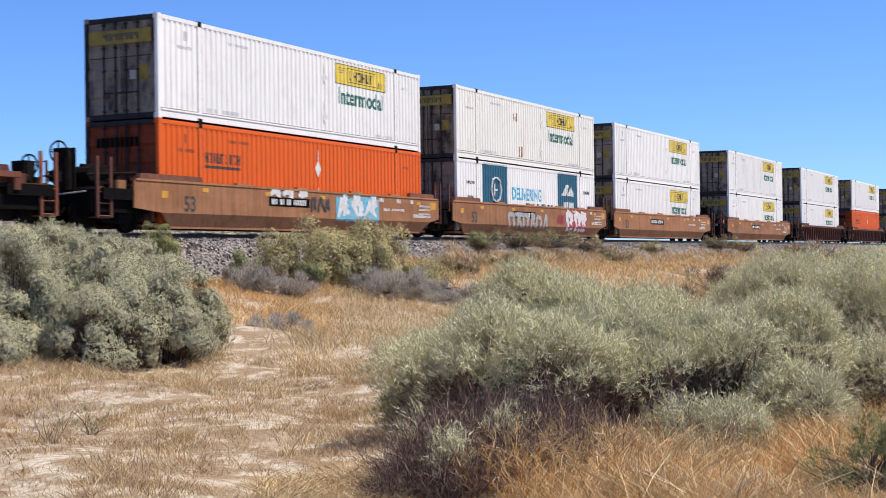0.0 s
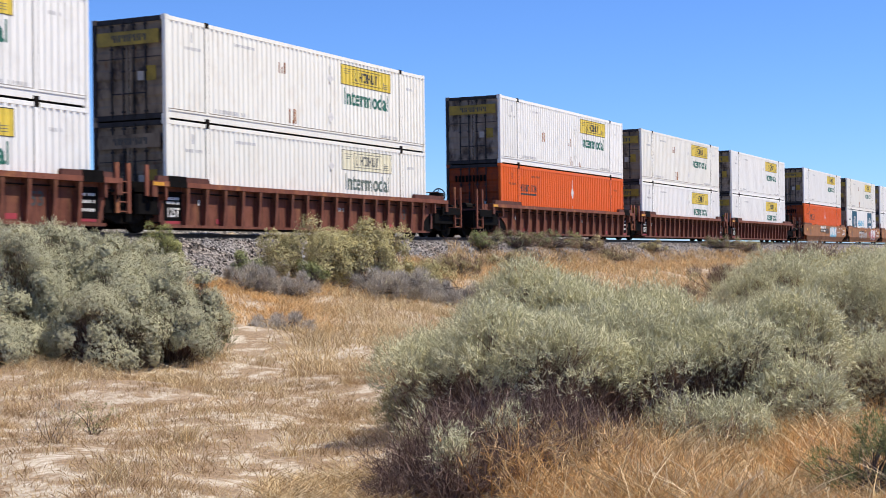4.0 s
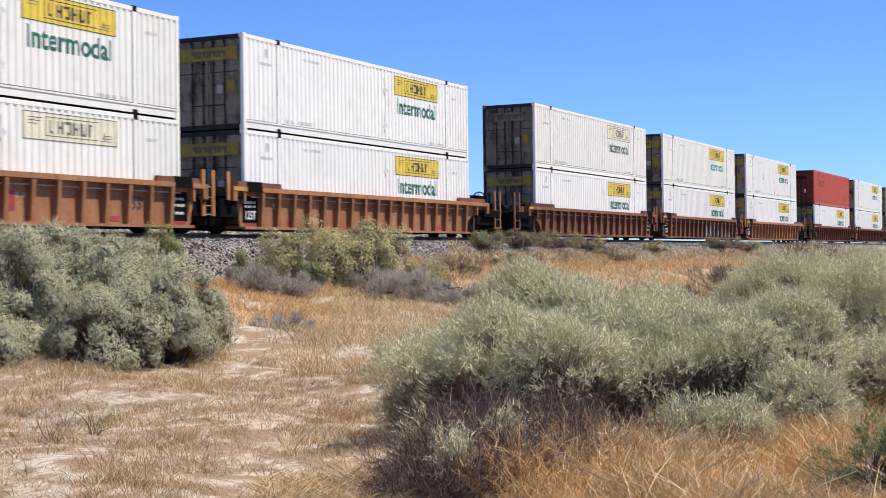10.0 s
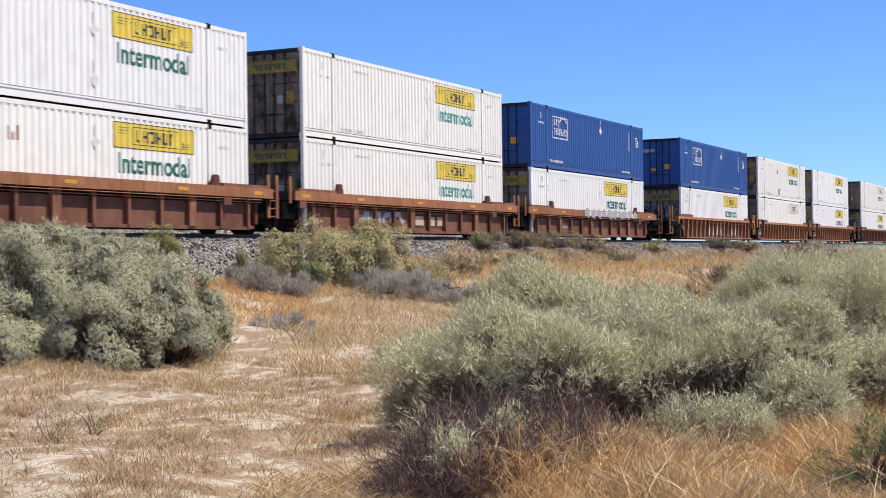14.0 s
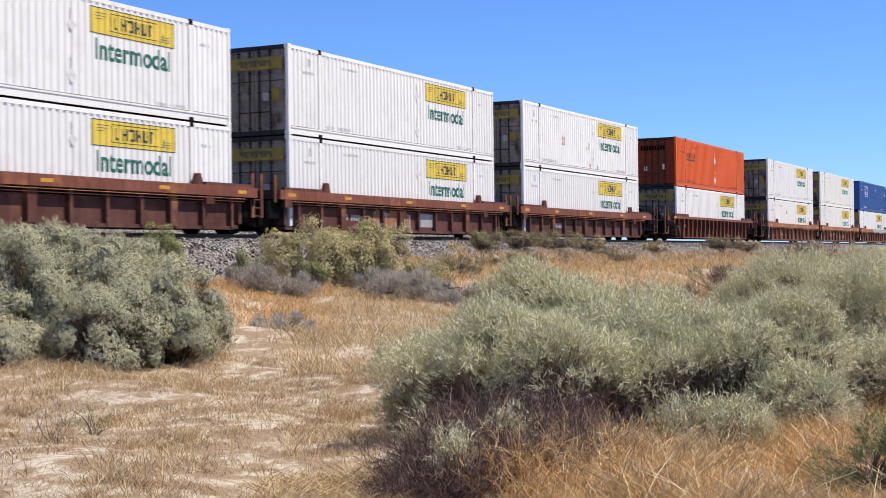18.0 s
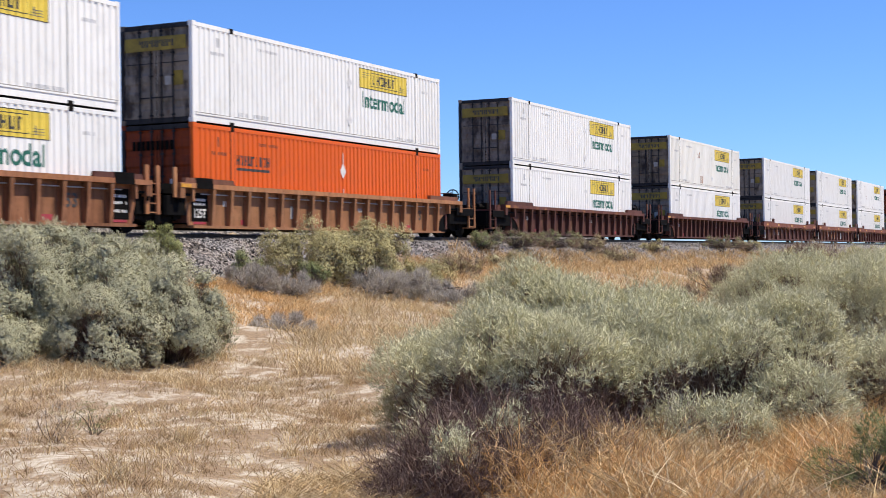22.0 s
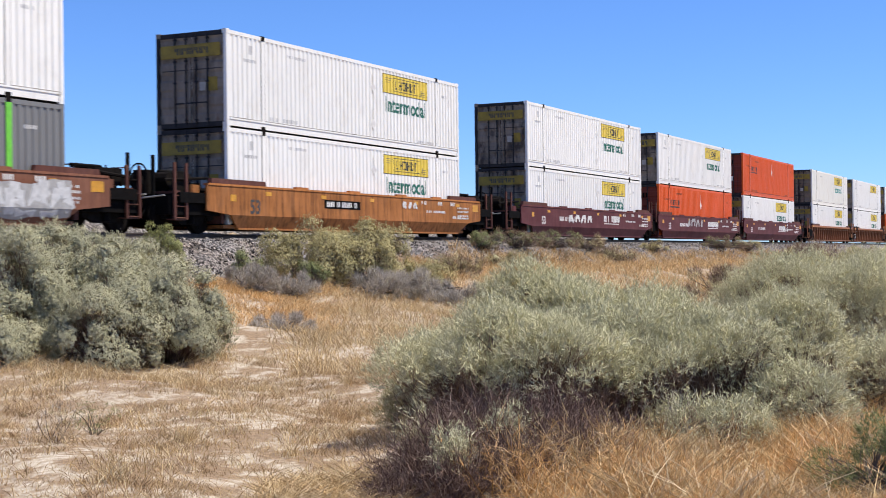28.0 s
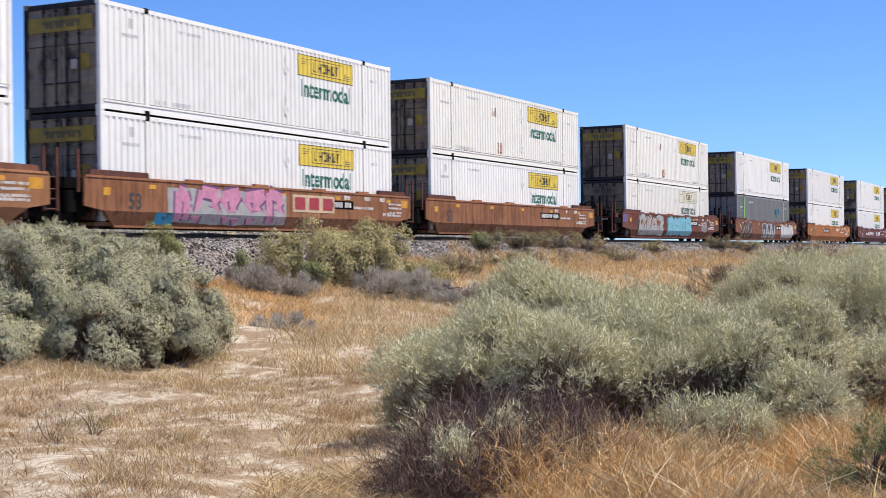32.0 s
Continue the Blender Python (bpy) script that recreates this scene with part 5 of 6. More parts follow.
def bush(seed, x, y, rx, ry, high, leaf="sage_leaf", sprigs=5000, size=1.0, woody=0.3, label="grey-green sagebrush on sandy ground", lobes=9, dead=0.0, name="sagebrush", flat=0.0, tuft=80, clump=0.125, leaf_long=0.032, leaf_wide=0.0062, leaves=7, shoot=0.04, rough=0.2, lay=0.85):
    """A shrub of many leafy sprigs over several rounded lobes, with its branches."""
    r = np.random.default_rng(seed)
    z0 = float(surface_z(x, y))
    ang = r.uniform(0, 6.28, lobes)
    rad = np.sqrt(r.random(lobes)) * 0.72
    c = np.stack([rx * rad * np.cos(ang), ry * rad * np.sin(ang), high * r.uniform(0.24, 0.60, lobes) * (1 - 0.3 * rad)], 1)
    c[0] = (0, 0, high * 0.5)
    s = np.stack([rx * r.uniform(0.36, 0.58, lobes), ry * r.uniform(0.36, 0.58, lobes), np.minimum(high - c[:, 2], np.maximum(c[:, 2] * 1.15, high * 0.4)) * r.uniform(0.86, 1.0, lobes)], 1)
    if flat:
        s[:, 2] *= 1 - flat
    k = r.integers(0, lobes, sprigs * 3)
    nrm = unit(r.normal(0, 1, (sprigs * 3, 3)))
    nrm[:, 2] = np.where(nrm[:, 2] < -0.45, -nrm[:, 2], nrm[:, 2])
    depth = r.uniform(0.72, 1.0, (sprigs * 3, 1))
    p = c[k] + s[k] * nrm * depth
    inside = np.zeros(len(p), bool)
    for j in range(lobes):
        q = (p - c[j]) / s[j]
        inside |= ((q ** 2).sum(1) < 0.62) & (k != j)
    keep = np.where(~inside & (p[:, 2] > 0.03))[0][:sprigs]
    p, nrm = p[keep], nrm[keep]
    # tufts: the sprigs gather round shoots that stand out unevenly
    count = max(14, int(len(p) / tuft))
    pick = r.integers(0, len(p), count)
    lift = r.uniform(-0.9, 1.0, (count, 1)) * (0.24 - 0.08 * size) * size
    hub, hub_n = p[pick] + unit(nrm[pick] + np.array([0, 0, 0.5])) * lift, nrm[pick]
    own = r.integers(0, count, len(p))
    ball = unit(r.normal(0, 1, p.shape))
    face = unit(hub_n[own] + np.array([0, 0, 0.6]))
    ball = np.where(((ball * face).sum(1) < -0.15)[:, None], -ball, ball)
    ball = ball * (0.8 + 0.2 * r.random((len(p), 1))) * (clump * size) * r.uniform(0.55, 1.45, (count, 1))[own]
    ball += face * (ball * face).sum(1, keepdims=True) * 0.4
    loose = r.random(len(p)) < 0.07
    p = np.where(loose[:, None], p, hub[own] + ball + hub_n[own] * 0.02)
    nrm = np.where(loose[:, None], nrm, unit(hub_n[own] * 0.25 + unit(ball) + np.array([0, 0, 0.15])))
    p[:, 2] = np.maximum(p[:, 2], 0.02)
    along = unit(nrm * 0.8 + np.array([0, 0, 0.4]) + r.normal(0, 0.25, p.shape)) * (shoot * size * r.uniform(0.5, 1.4, (len(p), 1)))
    ob = thing(name, label, "shrub", "desert shrubs", (x, y, z0 - 0.02))
    low = p[:, 2] < high * (0.22 + 0.3 * woody + 0.12 * np.sin(3 * p[:, 0]) * np.cos(2.3 * p[:, 1]) + 0.1 * r.normal(0, 1, len(p)))
    bare = (low & (r.random(len(p)) < woody * 2)) | (r.random(len(p)) < dead)
    if (~bare).sum():
        part("foliage", leaves_mesh("foliage", p[~bare], along[~bare], nrm[~bare], r, rough, lay, leaf_long * size, leaf_wide * size, leaves, 0.016 * size, leaf), "", ob)["kind"] = "stuff"
    if bare.sum():
        part("dead_growth", leaves_mesh("dead_growth", p[bare], along[bare], nrm[bare], r, rough, 0.0, 0.11 * size, 0.004 * size, 9, 0.03 * size, "dead_twig" if dead > 0.5 else "brown_twig"), "", ob, "bare twigs low in the shrub")["kind"] = "stuff"
    m = min(len(p) // 4, int(240 * (1 + woody)))
    tip = p[r.integers(0, len(p), m)]
    root = np.stack([r.normal(0, 0.12 * rx, m), r.normal(0, 0.12 * ry, m), np.zeros(m)], 1)
    t = np.linspace(0, 1, 5)[None, :, None]
    bend = r.normal(0, 0.10, (m, 1, 3)) * rx
    pts = root[:, None] * (1 - t) + tip[:, None] * t + bend * np.sin(pi * t)
    pts[..., 2] = np.maximum(pts[..., 2], 0.01)
    part("branchwork", strips_mesh("branchwork", pts, r.uniform(0.005, 0.014, m) * size, "bark", r), "", ob)["kind"] = "stuff"
    return ob


def on_ray(px, dist):
    """A spot on the plan: degrees right of the view's middle, and metres from the tripod."""
    a = radians(YAW + px)
    return dist * sin(a), dist * cos(a)


def shrub(seed, turn, dist, wide, high, deep=None, **more):
    x, y = on_ray(turn, dist)
    return bush(seed, x, y, wide, deep or wide, high, **more)


def puff_bush(seed, turn, dist, rx, high, deep=None, puff=0.26, rim=0.1, per=170, leaf="salt_leaf", name="saltbush", label="rounded grey-green saltbush on sand", lobes=9, size=1.0, leaf_long=0.034,
              leaf_wide=0.0066, leaves=6, shoot=0.04, lay=0.75, rough=0.25, skirt=400, spacing=0.95, splay=0.55, bare=0.06, lean=0.5, fringe=0.0, twigs=26, ragged=0.0, lobe=(0.38, 0.56), soft=0.26, bury=(0.25, 1.0), core=0):
    """A shrub whose foliage stands in dense puffs over a dome of lobes, with dark gaps between them; below the rim only bare twigs."""
    r = np.random.default_rng(seed)
    x, y = on_ray(turn, dist)
    ry = deep or rx
    z0 = float(surface_z(x, y))
    ang, rad = r.uniform(0, 6.28, lobes), np.sqrt(r.random(lobes)) * 0.66
    ang = ang + np.arange(lobes) * 2.4
    top = high * r.uniform(0.78, 1.0, lobes) * (1 - 0.30 * rad ** 2)
    low = np.minimum(rim * high, 0.6 * top)
    c = np.stack([rx * rad * np.cos(ang), ry * rad * np.sin(ang), low + (top - low) * (0.15 if rim > 0.3 else 0.35)], 1)
    c[0] = (0, 0, low[0] + 0.25 * (high - low[0]))
    top[0] = high
    s = np.stack([rx * r.uniform(*lobe, lobes), ry * r.uniform(*lobe, lobes), top - c[:, 2]], 1)
    # puffs, spaced over the outer surface
    tries = 4000
    k = r.integers(0, lobes, tries)
    n = unit(r.normal(0, 1, (tries, 3)))
    n[:, 2] = np.where(n[:, 2] < -0.5, -n[:, 2], n[:, 2])
    p = c[k] + s[k] * n
    nrm = unit(n / s[k])
    edge = rim * (1 + 0.22 * np.sin(3.1 * p[:, 0] + seed) * np.cos(2.7 * p[:, 1] + 2 * seed))
    inside = p[:, 2] < edge * high * r.uniform(0.7, 1.25, tries)
    for j in range(lobes):
        inside |= (((p - c[j]) / s[j]) ** 2).sum(1) < 0.86
    p, nrm = p[~inside], nrm[~inside]
    hub = []
    for i in range(len(p)):
        if not hub or np.min(((p[hub] - p[i]) ** 2).sum(1)) > (puff * spacing * r.uniform(0.7, 1.15)) ** 2:
            hub.append(i)
    p, nrm = p[hub], nrm[hub]
    m = len(p)
    big = puff * r.uniform(0.55, 1.35, m)
    grow = unit(nrm + np.array([0, 0, lean]))
    heart = p - nrm * (big * r.uniform(*bury, m))[:, None]
    # sprigs round every puff
    own = np.repeat(np.arange(m), np.maximum(20, (per * (big / puff) ** 2).astype(int)))
    b = unit(r.normal(0, 1, (len(own), 3)))
    flip = (b * grow[own]).sum(1) < -0.1
    b = np.where(flip[:, None], b - 2 * grow[own] * (b * grow[own]).sum(1, keepdims=True), b)
    knots = 1 + 0.16 * np.sin(9 * b[:, 0] + 5 * own) * np.cos(8 * b[:, 1] + 3 * own)
    base = heart[own] + b * (big[own] * knots * r.uniform(0.78, 1.0, len(own)))[:, None]
    base[:, 2] = np.maximum(base[:, 2], 0.02)
    base += (grow[own] * 0.7 + b * 0.5) * (ragged * r.exponential(1.0, len(own)))[:, None]
    out = unit(b * 0.8 + grow[own] * 0.35)
    along = unit(b * splay + grow[own] * (1 - splay) + r.normal(0, 0.22, b.shape)) * (shoot * size * r.uniform(0.5, 1.5, (len(own), 1)))
    ob = thing(name, label, "shrub", "desert shrubs", (x, y, z0 - 0.02))
    worn = np.where(r.random(m) < 0.10, 0.6, 0.0)[own]
    dry = r.random(len(own)) < bare + worn + fringe * np.clip(((rim + 0.2) * high + 0.09 * high * np.sin(2.9 * base[:, 0] + seed) - base[:, 2]) / (soft * high), 0, 1)
    if core:
        mid = np.repeat(np.arange(m), core)
        d = unit(r.normal(0, 1, (len(mid), 3)))
        d = np.where(((d * grow[mid]).sum(1) < -0.3)[:, None], -d, d)
        q = heart[mid] + d * (big[mid] * r.uniform(0.5, 0.75, len(mid)))[:, None]
        q[:, 2] = np.maximum(q[:, 2], 0.03)
        part("inner_foliage", leaves_mesh("inner_foliage", q, d * 0.01, d, r, 0.2, 0.95, 0.055 * size, 0.018 * size, 1, 0.0, leaf), "", ob)["kind"] = "stuff"
    part("foliage", leaves_mesh("foliage", base[~dry], along[~dry], out[~dry], r, rough, lay, leaf_long * size, leaf_wide * size, leaves, 0.010 * size, leaf), "", ob)["kind"] = "stuff"
    # bare twigs: from the root up into the puffs, and short ones hanging under the rim
    t = np.linspace(0, 1, 4)[None, :, None]
    pick = r.integers(0, m, skirt)
    tip = heart[pick] + unit(r.normal(0, 1, (skirt, 3))) * (big[pick] * r.uniform(0.2, 0.9, skirt))[:, None]
    tip[:, 2] = np.maximum(tip[:, 2], 0.05)
    spot = r.random((skirt, 1)) ** 0.6
    root = np.concatenate([tip[:, :2] * (0.12 + 0.55 * spot), np.zeros((skirt, 1))], 1) + r.normal(0, 0.05, (skirt, 3)) * np.array([1, 1, 0])
    pts = root[:, None] * (1 - t) + tip[:, None] * t + r.normal(0, 0.09, (skirt, 1, 3)) * rx * np.sin(pi * t)
    pts[..., 2] = np.maximum(pts[..., 2], 0.01)
    part("underbrush", strips_mesh("underbrush", pts, r.uniform(0.002, 0.0055, skirt) * size, "shade_twig", r), "", ob, "bare twigs under the foliage, darkened for shade")["kind"] = "stuff"
    own = np.repeat(np.arange(m), twigs)
    b = unit(r.normal(0, 1, (len(own), 3)))
    start = heart[own] - grow[own] * (big[own] * 0.5)[:, None]
    end = heart[own] + b * (big[own] * r.uniform(0.7, 1.12, len(own)))[:, None]
    end[:, 2] = np.maximum(end[:, 2], 0.03)
    t = np.linspace(0, 1, 3)[None, :, None]
    pts = start[:, None] * (1 - t) + end[:, None] * t + r.normal(0, 0.03, (len(own), 1, 3)) * np.sin(pi * t)
    part("fine_growth", strips_mesh("fine_growth", pts, r.uniform(0.002, 0.004, len(own)) * size, "brown_twig", r), "", ob)["kind"] = "stuff"
    count = min(m, 60)
    tip = heart[r.permutation(m)[:count]]
    root = np.stack([r.normal(0, 0.06 * rx, count), r.normal(0, 0.06 * ry, count), np.zeros(count)], 1)
    pts = root[:, None] * (1 - t) + tip[:, None] * t + r.normal(0, 0.07, (count, 1, 3)) * rx * np.sin(pi * t)
    pts[..., 2] = np.maximum(pts[..., 2], 0.01)
    part("branchwork", strips_mesh("branchwork", pts, r.uniform(0.007, 0.018, count), "bark", r), "", ob)["kind"] = "stuff"
    return ob


# the tall shrubs beside the bare path
SALT = dict(puff=0.25, spacing=1.5, per=230, skirt=2200, rim=0.12, fringe=0.25, ragged=0.006, leaf_long=0.028, leaf_wide=0.0066, leaves=6, rough=0.15, lobe=(0.27, 0.40), bury=(-0.2, 1.2), splay=0.8, core=280)
puff_bush(11, -16.8, 23.2, 1.8, 1.95, lobes=24, label="tall rounded grey-green saltbush on sand", **SALT)
puff_bush(12, -13.6, 22.4, 1.3, 1.68, lobes=18, **SALT)
puff_bush(13, -11.1, 21.6, 1.0, 1.38, lobes=15, label="low grey-green saltbush with bare twigs", **SALT)
puff_bush(14, -13.2, 20.9, 0.95, 1.10, lobes=13, label="low grey-green saltbush with bare twigs", **SALT)
puff_bush(15, -17.3, 20.6, 0.7, 0.62, lobes=12, label="small grey-green saltbush on sand", **SALT)
puff_bush(16, -14.0, 25.2, 1.45, 1.72, lobes=18, label="sunlit grey-green saltbush on sand", **SALT)
# on the bank before the track
RABBIT = dict(leaf="olive_leaf", name="rabbitbrush", puff=0.34, spacing=1.5, per=150, leaf_long=0.055, leaf_wide=0.0095, skirt=400, rim=0.16, core=220, bury=(-0.2, 1.2), lobe=(0.3, 0.45))
puff_bush(21, -3.0, 39.6, 1.25, 1.86, lobes=10, label="round olive-green shrub on the bank", **RABBIT)
puff_bush(20, -5.1, 39.2, 1.3, 1.68, lobes=9, label="spreading olive-green shrub on the bank", **RABBIT)
puff_bush(22, -1.1, 40.2, 0.95, 0.95, lobes=7, label="low olive-green shrub on the bank", **RABBIT)
DRY = dict(dead=0.97, name="dry_brush")
shrub(23, -2.8, 38.2, 1.6, 0.26, sprigs=2600, size=1.2, label="grey dried brush on the bank", **DRY)
shrub(24, 0.2, 38.4, 1.8, 0.28, sprigs=2600, size=1.2, label="grey dried brush on the bank", **DRY)
shrub(25, -11.4, 34.5, 0.58, 1.42, sprigs=5000, size=1.0, leaf="fresh_leaf", label="small green bush beside the track", name="green_bush")
shrub(26, -8.05, 37.5, 0.34, 0.6, sprigs=1100, size=1.0, leaf="green_leaf", label="small green weed on the ballast edge", name="green_weed")
shrub(27, -5.2, 37.0, 0.45, 0.55, sprigs=1000, size=1.1, leaf="green_leaf", label="small green bush on the bank", name="green_bush")
shrub(28, -7.6, 35.2, 0.5, 0.55, sprigs=1500, size=1.2, label="grey dried brush below the ballast", **DRY)
shrub(29, -6.1, 27.5, 0.6, 0.13, sprigs=900, size=0.9, label="flat grey dead brush on the sand", **DRY)
shrub(30, -6.0, 35.8, 0.5, 0.3, sprigs=900, size=1.0, label="grey dried brush on the bank", **DRY)
WEEDS = ((1.6, 23.0, 0.9, 0.50), (2.9, 23.2, 1.2, 0.52), (4.3, 23.1, 1.3, 0.50), (5.7, 23.0, 1.1, 0.42), (8.4, 22.6, 0.7, 0.40), (10.9, 23.0, 1.6, 0.48), (12.0, 22.6, 1.5, 0.55),
         (0.6, 20.2, 0.7, 0.50), (2.4, 21.4, 0.9, 0.30), (6.9, 21.8, 0.9, 0.34))
for k, (turn, across, wide, high) in enumerate(WEEDS):
    shrub(40 + k, turn, across / cos(radians(YAW + turn)), wide, high, sprigs=1500, size=1.25, leaf="green_leaf" if k in (0, 1, 2, 5) else "olive_leaf", dead=(0.05, 0.25)[k % 2], label="low green weeds along the ballast", name="green_weed")
# the broad sagebrush in the foreground: wide canopies over bare stems darkened for shade
SAGE = dict(leaf="sage_leaf", name="sagebrush", puff=0.19, spacing=1.25, bury=(-0.35, 1.3), per=210, leaf_long=0.056, leaf_wide=0.0043, shoot=0.08, lay=0.35, splay=0.35, leaves=6, lean=0.9, rough=0.45, ragged=0.025, bare=0.10, twigs=36)
WIDE = dict(rim=0.57, skirt=3200, fringe=0.85, soft=0.42, label="broad grey-green sagebrush over shade-darkened bare stems", **SAGE)
puff_bush(51, 2.7, 11.9, 0.86, 1.02, lobes=9, **WIDE)
puff_bush(52, 7.0, 12.3, 0.90, 1.00, lobes=9, **WIDE)
puff_bush(53, 10.6, 12.6, 0.62, 0.92, lobes=7, **WIDE)
puff_bush(54, 13.1, 13.7, 0.58, 1.14, lobes=7, **WIDE)
puff_bush(56, 4.1, 14.6, 0.95, 1.24, lobes=10, **WIDE)
puff_bush(57, 8.6, 14.6, 0.74, 1.17, lobes=8, **WIDE)
FULL = dict(rim=0.35, skirt=1200, fringe=0.6, size=0.75, label="grey-green sagebrush on sandy ground", **SAGE)
puff_bush(50, 0.3, 13.4, 0.50, 0.90, lobes=6, **FULL)
puff_bush(58, 13.6, 18.6, 0.98, 1.50, lobes=10, **FULL)
puff_bush(59, 17.3, 18.0, 1.05, 1.32, lobes=10, **FULL)
puff_bush(61, 17.6, 26.0, 1.6, 1.40, lobes=12, **FULL)
LOW = dict(rim=0.06, skirt=260, **SAGE)
LOW["puff"], LOW["per"], LOW["twigs"], LOW["bare"] = 0.10, 36, 34, 0.3
puff_bush(60, -0.7, 13.6, 0.36, 0.62, lobes=5, **{**LOW, "leaf": "olive_leaf", "label": "low yellow-green sagebrush on sand"})
puff_bush(55, 14.0, 12.2, 0.42, 0.56, lobes=8, label="small pale sagebrush beside dry grass", **LOW)
puff_bush(73, 10.2, 11.4, 0.50, 0.36, lobes=9, label="small pale sagebrush beside dry grass", **LOW)
puff_bush(74, 2.4, 10.2, 0.13, 0.42, lobes=3, label="small pale sagebrush in straw", **LOW)
puff_bush(75, 0.6, 9.8, 0.13, 0.34, lobes=3, label="small pale sagebrush in straw", **LOW)
puff_bush(76, -1.0, 10.6, 0.12, 0.42, lobes=3, label="small pale sagebrush at the path's edge", **LOW)
puff_bush(67, 16.9, 15.4, 0.7, 0.66, lobes=7, label="low soft sagebrush beside dry grass", **LOW)
FINE = dict(leaf_long=0.052, leaf_wide=0.0048, shoot=0.10, rough=0.22, lay=0.5, leaves=8)
shrub(62, 15.0, 29.5, 1.5, 1.3, sprigs=7000, size=1.35, leaf="olive_leaf", lobes=14, **FINE)
shrub(63, 16.8, 36.0, 2.0, 1.4, sprigs=6000, size=1.6, lobes=12, **FINE)
shrub(64, 11.6, 46.0, 1.4, 0.9, sprigs=2500, size=1.8, leaf="olive_leaf", dead=0.3)
shrub(65, 18.0, 50.0, 2.4, 1.45, sprigs=4500, size=2.2, leaf="olive_leaf")
shrub(66, 14.8, 62.0, 2.2, 1.4, sprigs=3000, size=2.4, dead=0.4)
shrub(68, 17.2, 9.6, 0.5, 0.48, sprigs=1500, size=0.75, leaf="green_leaf", label="dark green weed in dry grass", name="green_weed", **FINE)
shrub(69, -13.9, 13.7, 0.2, 0.2, sprigs=90, size=0.5, leaf="green_leaf", label="small green weed on bare sand", name="green_weed", **FINE)
shrub(70, -15.4, 12.6, 0.22, 0.28, sprigs=50, size=0.55, leaf="olive_leaf", dead=0.6, label="small dry weed on bare sand", name="dry_weed", **FINE)


def tangle(seed, turn, dist, wide, high, stems, material, label, thick=0.0045):
    """A dry weed of curving, forking bare stems."""
    r = np.random.default_rng(seed)
    x, y = on_ray(turn, dist)
    ob = thing("dry_weed", label, "shrub", "desert shrubs", (x, y, float(surface_z(x, y)) - 0.01))
    t = np.linspace(0, 1, 7)[None, :, None]
    root = np.stack([r.normal(0, 0.35 * wide, stems), r.normal(0, 0.35 * wide, stems), np.zeros(stems)], 1)
    head = unit(np.stack([r.normal(0, 0.8, stems), r.normal(0, 0.8, stems), r.uniform(0.5, 1.6, stems)], 1)) * (high * r.uniform(0.5, 1.25, (stems, 1)))
    curl = r.normal(0, 0.16, (stems, 1, 3)) * high
    pts = root[:, None] + head[:, None] * t + curl * np.sin(pi * t) + r.normal(0, 0.05, (stems, 1, 3)) * high * np.sin(2 * pi * t)
    pts[..., 2] = np.maximum(pts[..., 2], 0.01)
    part("stalk_growth", strips_mesh("stalk_growth", pts, r.uniform(0.6, 1.3, stems) * thick, material, r), "", ob)["kind"] = "stuff"
    own = np.repeat(np.arange(stems), 4)
    at = r.integers(2, 6, len(own))
    start = pts[own, at]
    side = unit(unit(head[own]) + r.normal(0, 0.6, (len(own), 3))) * (high * r.uniform(0.15, 0.4, (len(own), 1)))
    t = np.linspace(0, 1, 4)[None, :, None]
    fork = start[:, None] + side[:, None] * t + r.normal(0, 0.04, (len(own), 1, 3)) * high * np.sin(pi * t)
    part("side_growth", strips_mesh("side_growth", fork, r.uniform(0.4, 0.8, len(own)) * thick, material, r), "", ob)["kind"] = "stuff"
    return ob


for k, (turn, dist, wide, high) in enumerate(((3.0, 9.6, 0.42, 0.46), (5.0, 9.9, 0.5, 0.44), (6.9, 10.1, 0.5, 0.40), (8.9, 10.3, 0.45, 0.36), (4.0, 9.2, 0.4, 0.3), (11.0, 10.5, 0.5, 0.34))):
    tangle(80 + k, turn, dist, wide, high, 110, "straw" if k % 2 else "rusty_straw", "pale dry weed of tangled bare stems")
# stems in the darkened twig brown fill the shaded foot of the sagebrush
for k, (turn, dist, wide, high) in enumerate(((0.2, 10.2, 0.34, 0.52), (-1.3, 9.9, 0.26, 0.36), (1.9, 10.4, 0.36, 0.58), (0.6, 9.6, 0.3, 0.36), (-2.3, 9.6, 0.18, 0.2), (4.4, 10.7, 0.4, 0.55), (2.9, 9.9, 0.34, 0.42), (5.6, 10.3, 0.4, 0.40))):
    tangle(95 + k, turn, dist, wide, high, 420, "shade_twig", "bare stems at the edge of the sagebrush, darkened for shade", 0.0035)
tangle(90, -15.2, 12.4, 0.2, 0.3, 26, "dead_straw", "sparse dry weed on bare sand", 0.004)
tangle(91, 12.9, 12.9, 0.35, 0.55, 60, "dead_twig", "bare grey stems beside sagebrush", 0.005)
tangle(92, 9.5, 11.7, 0.5, 0.5, 120, "dead_twig", "bare grey stems under sagebrush", 0.004)


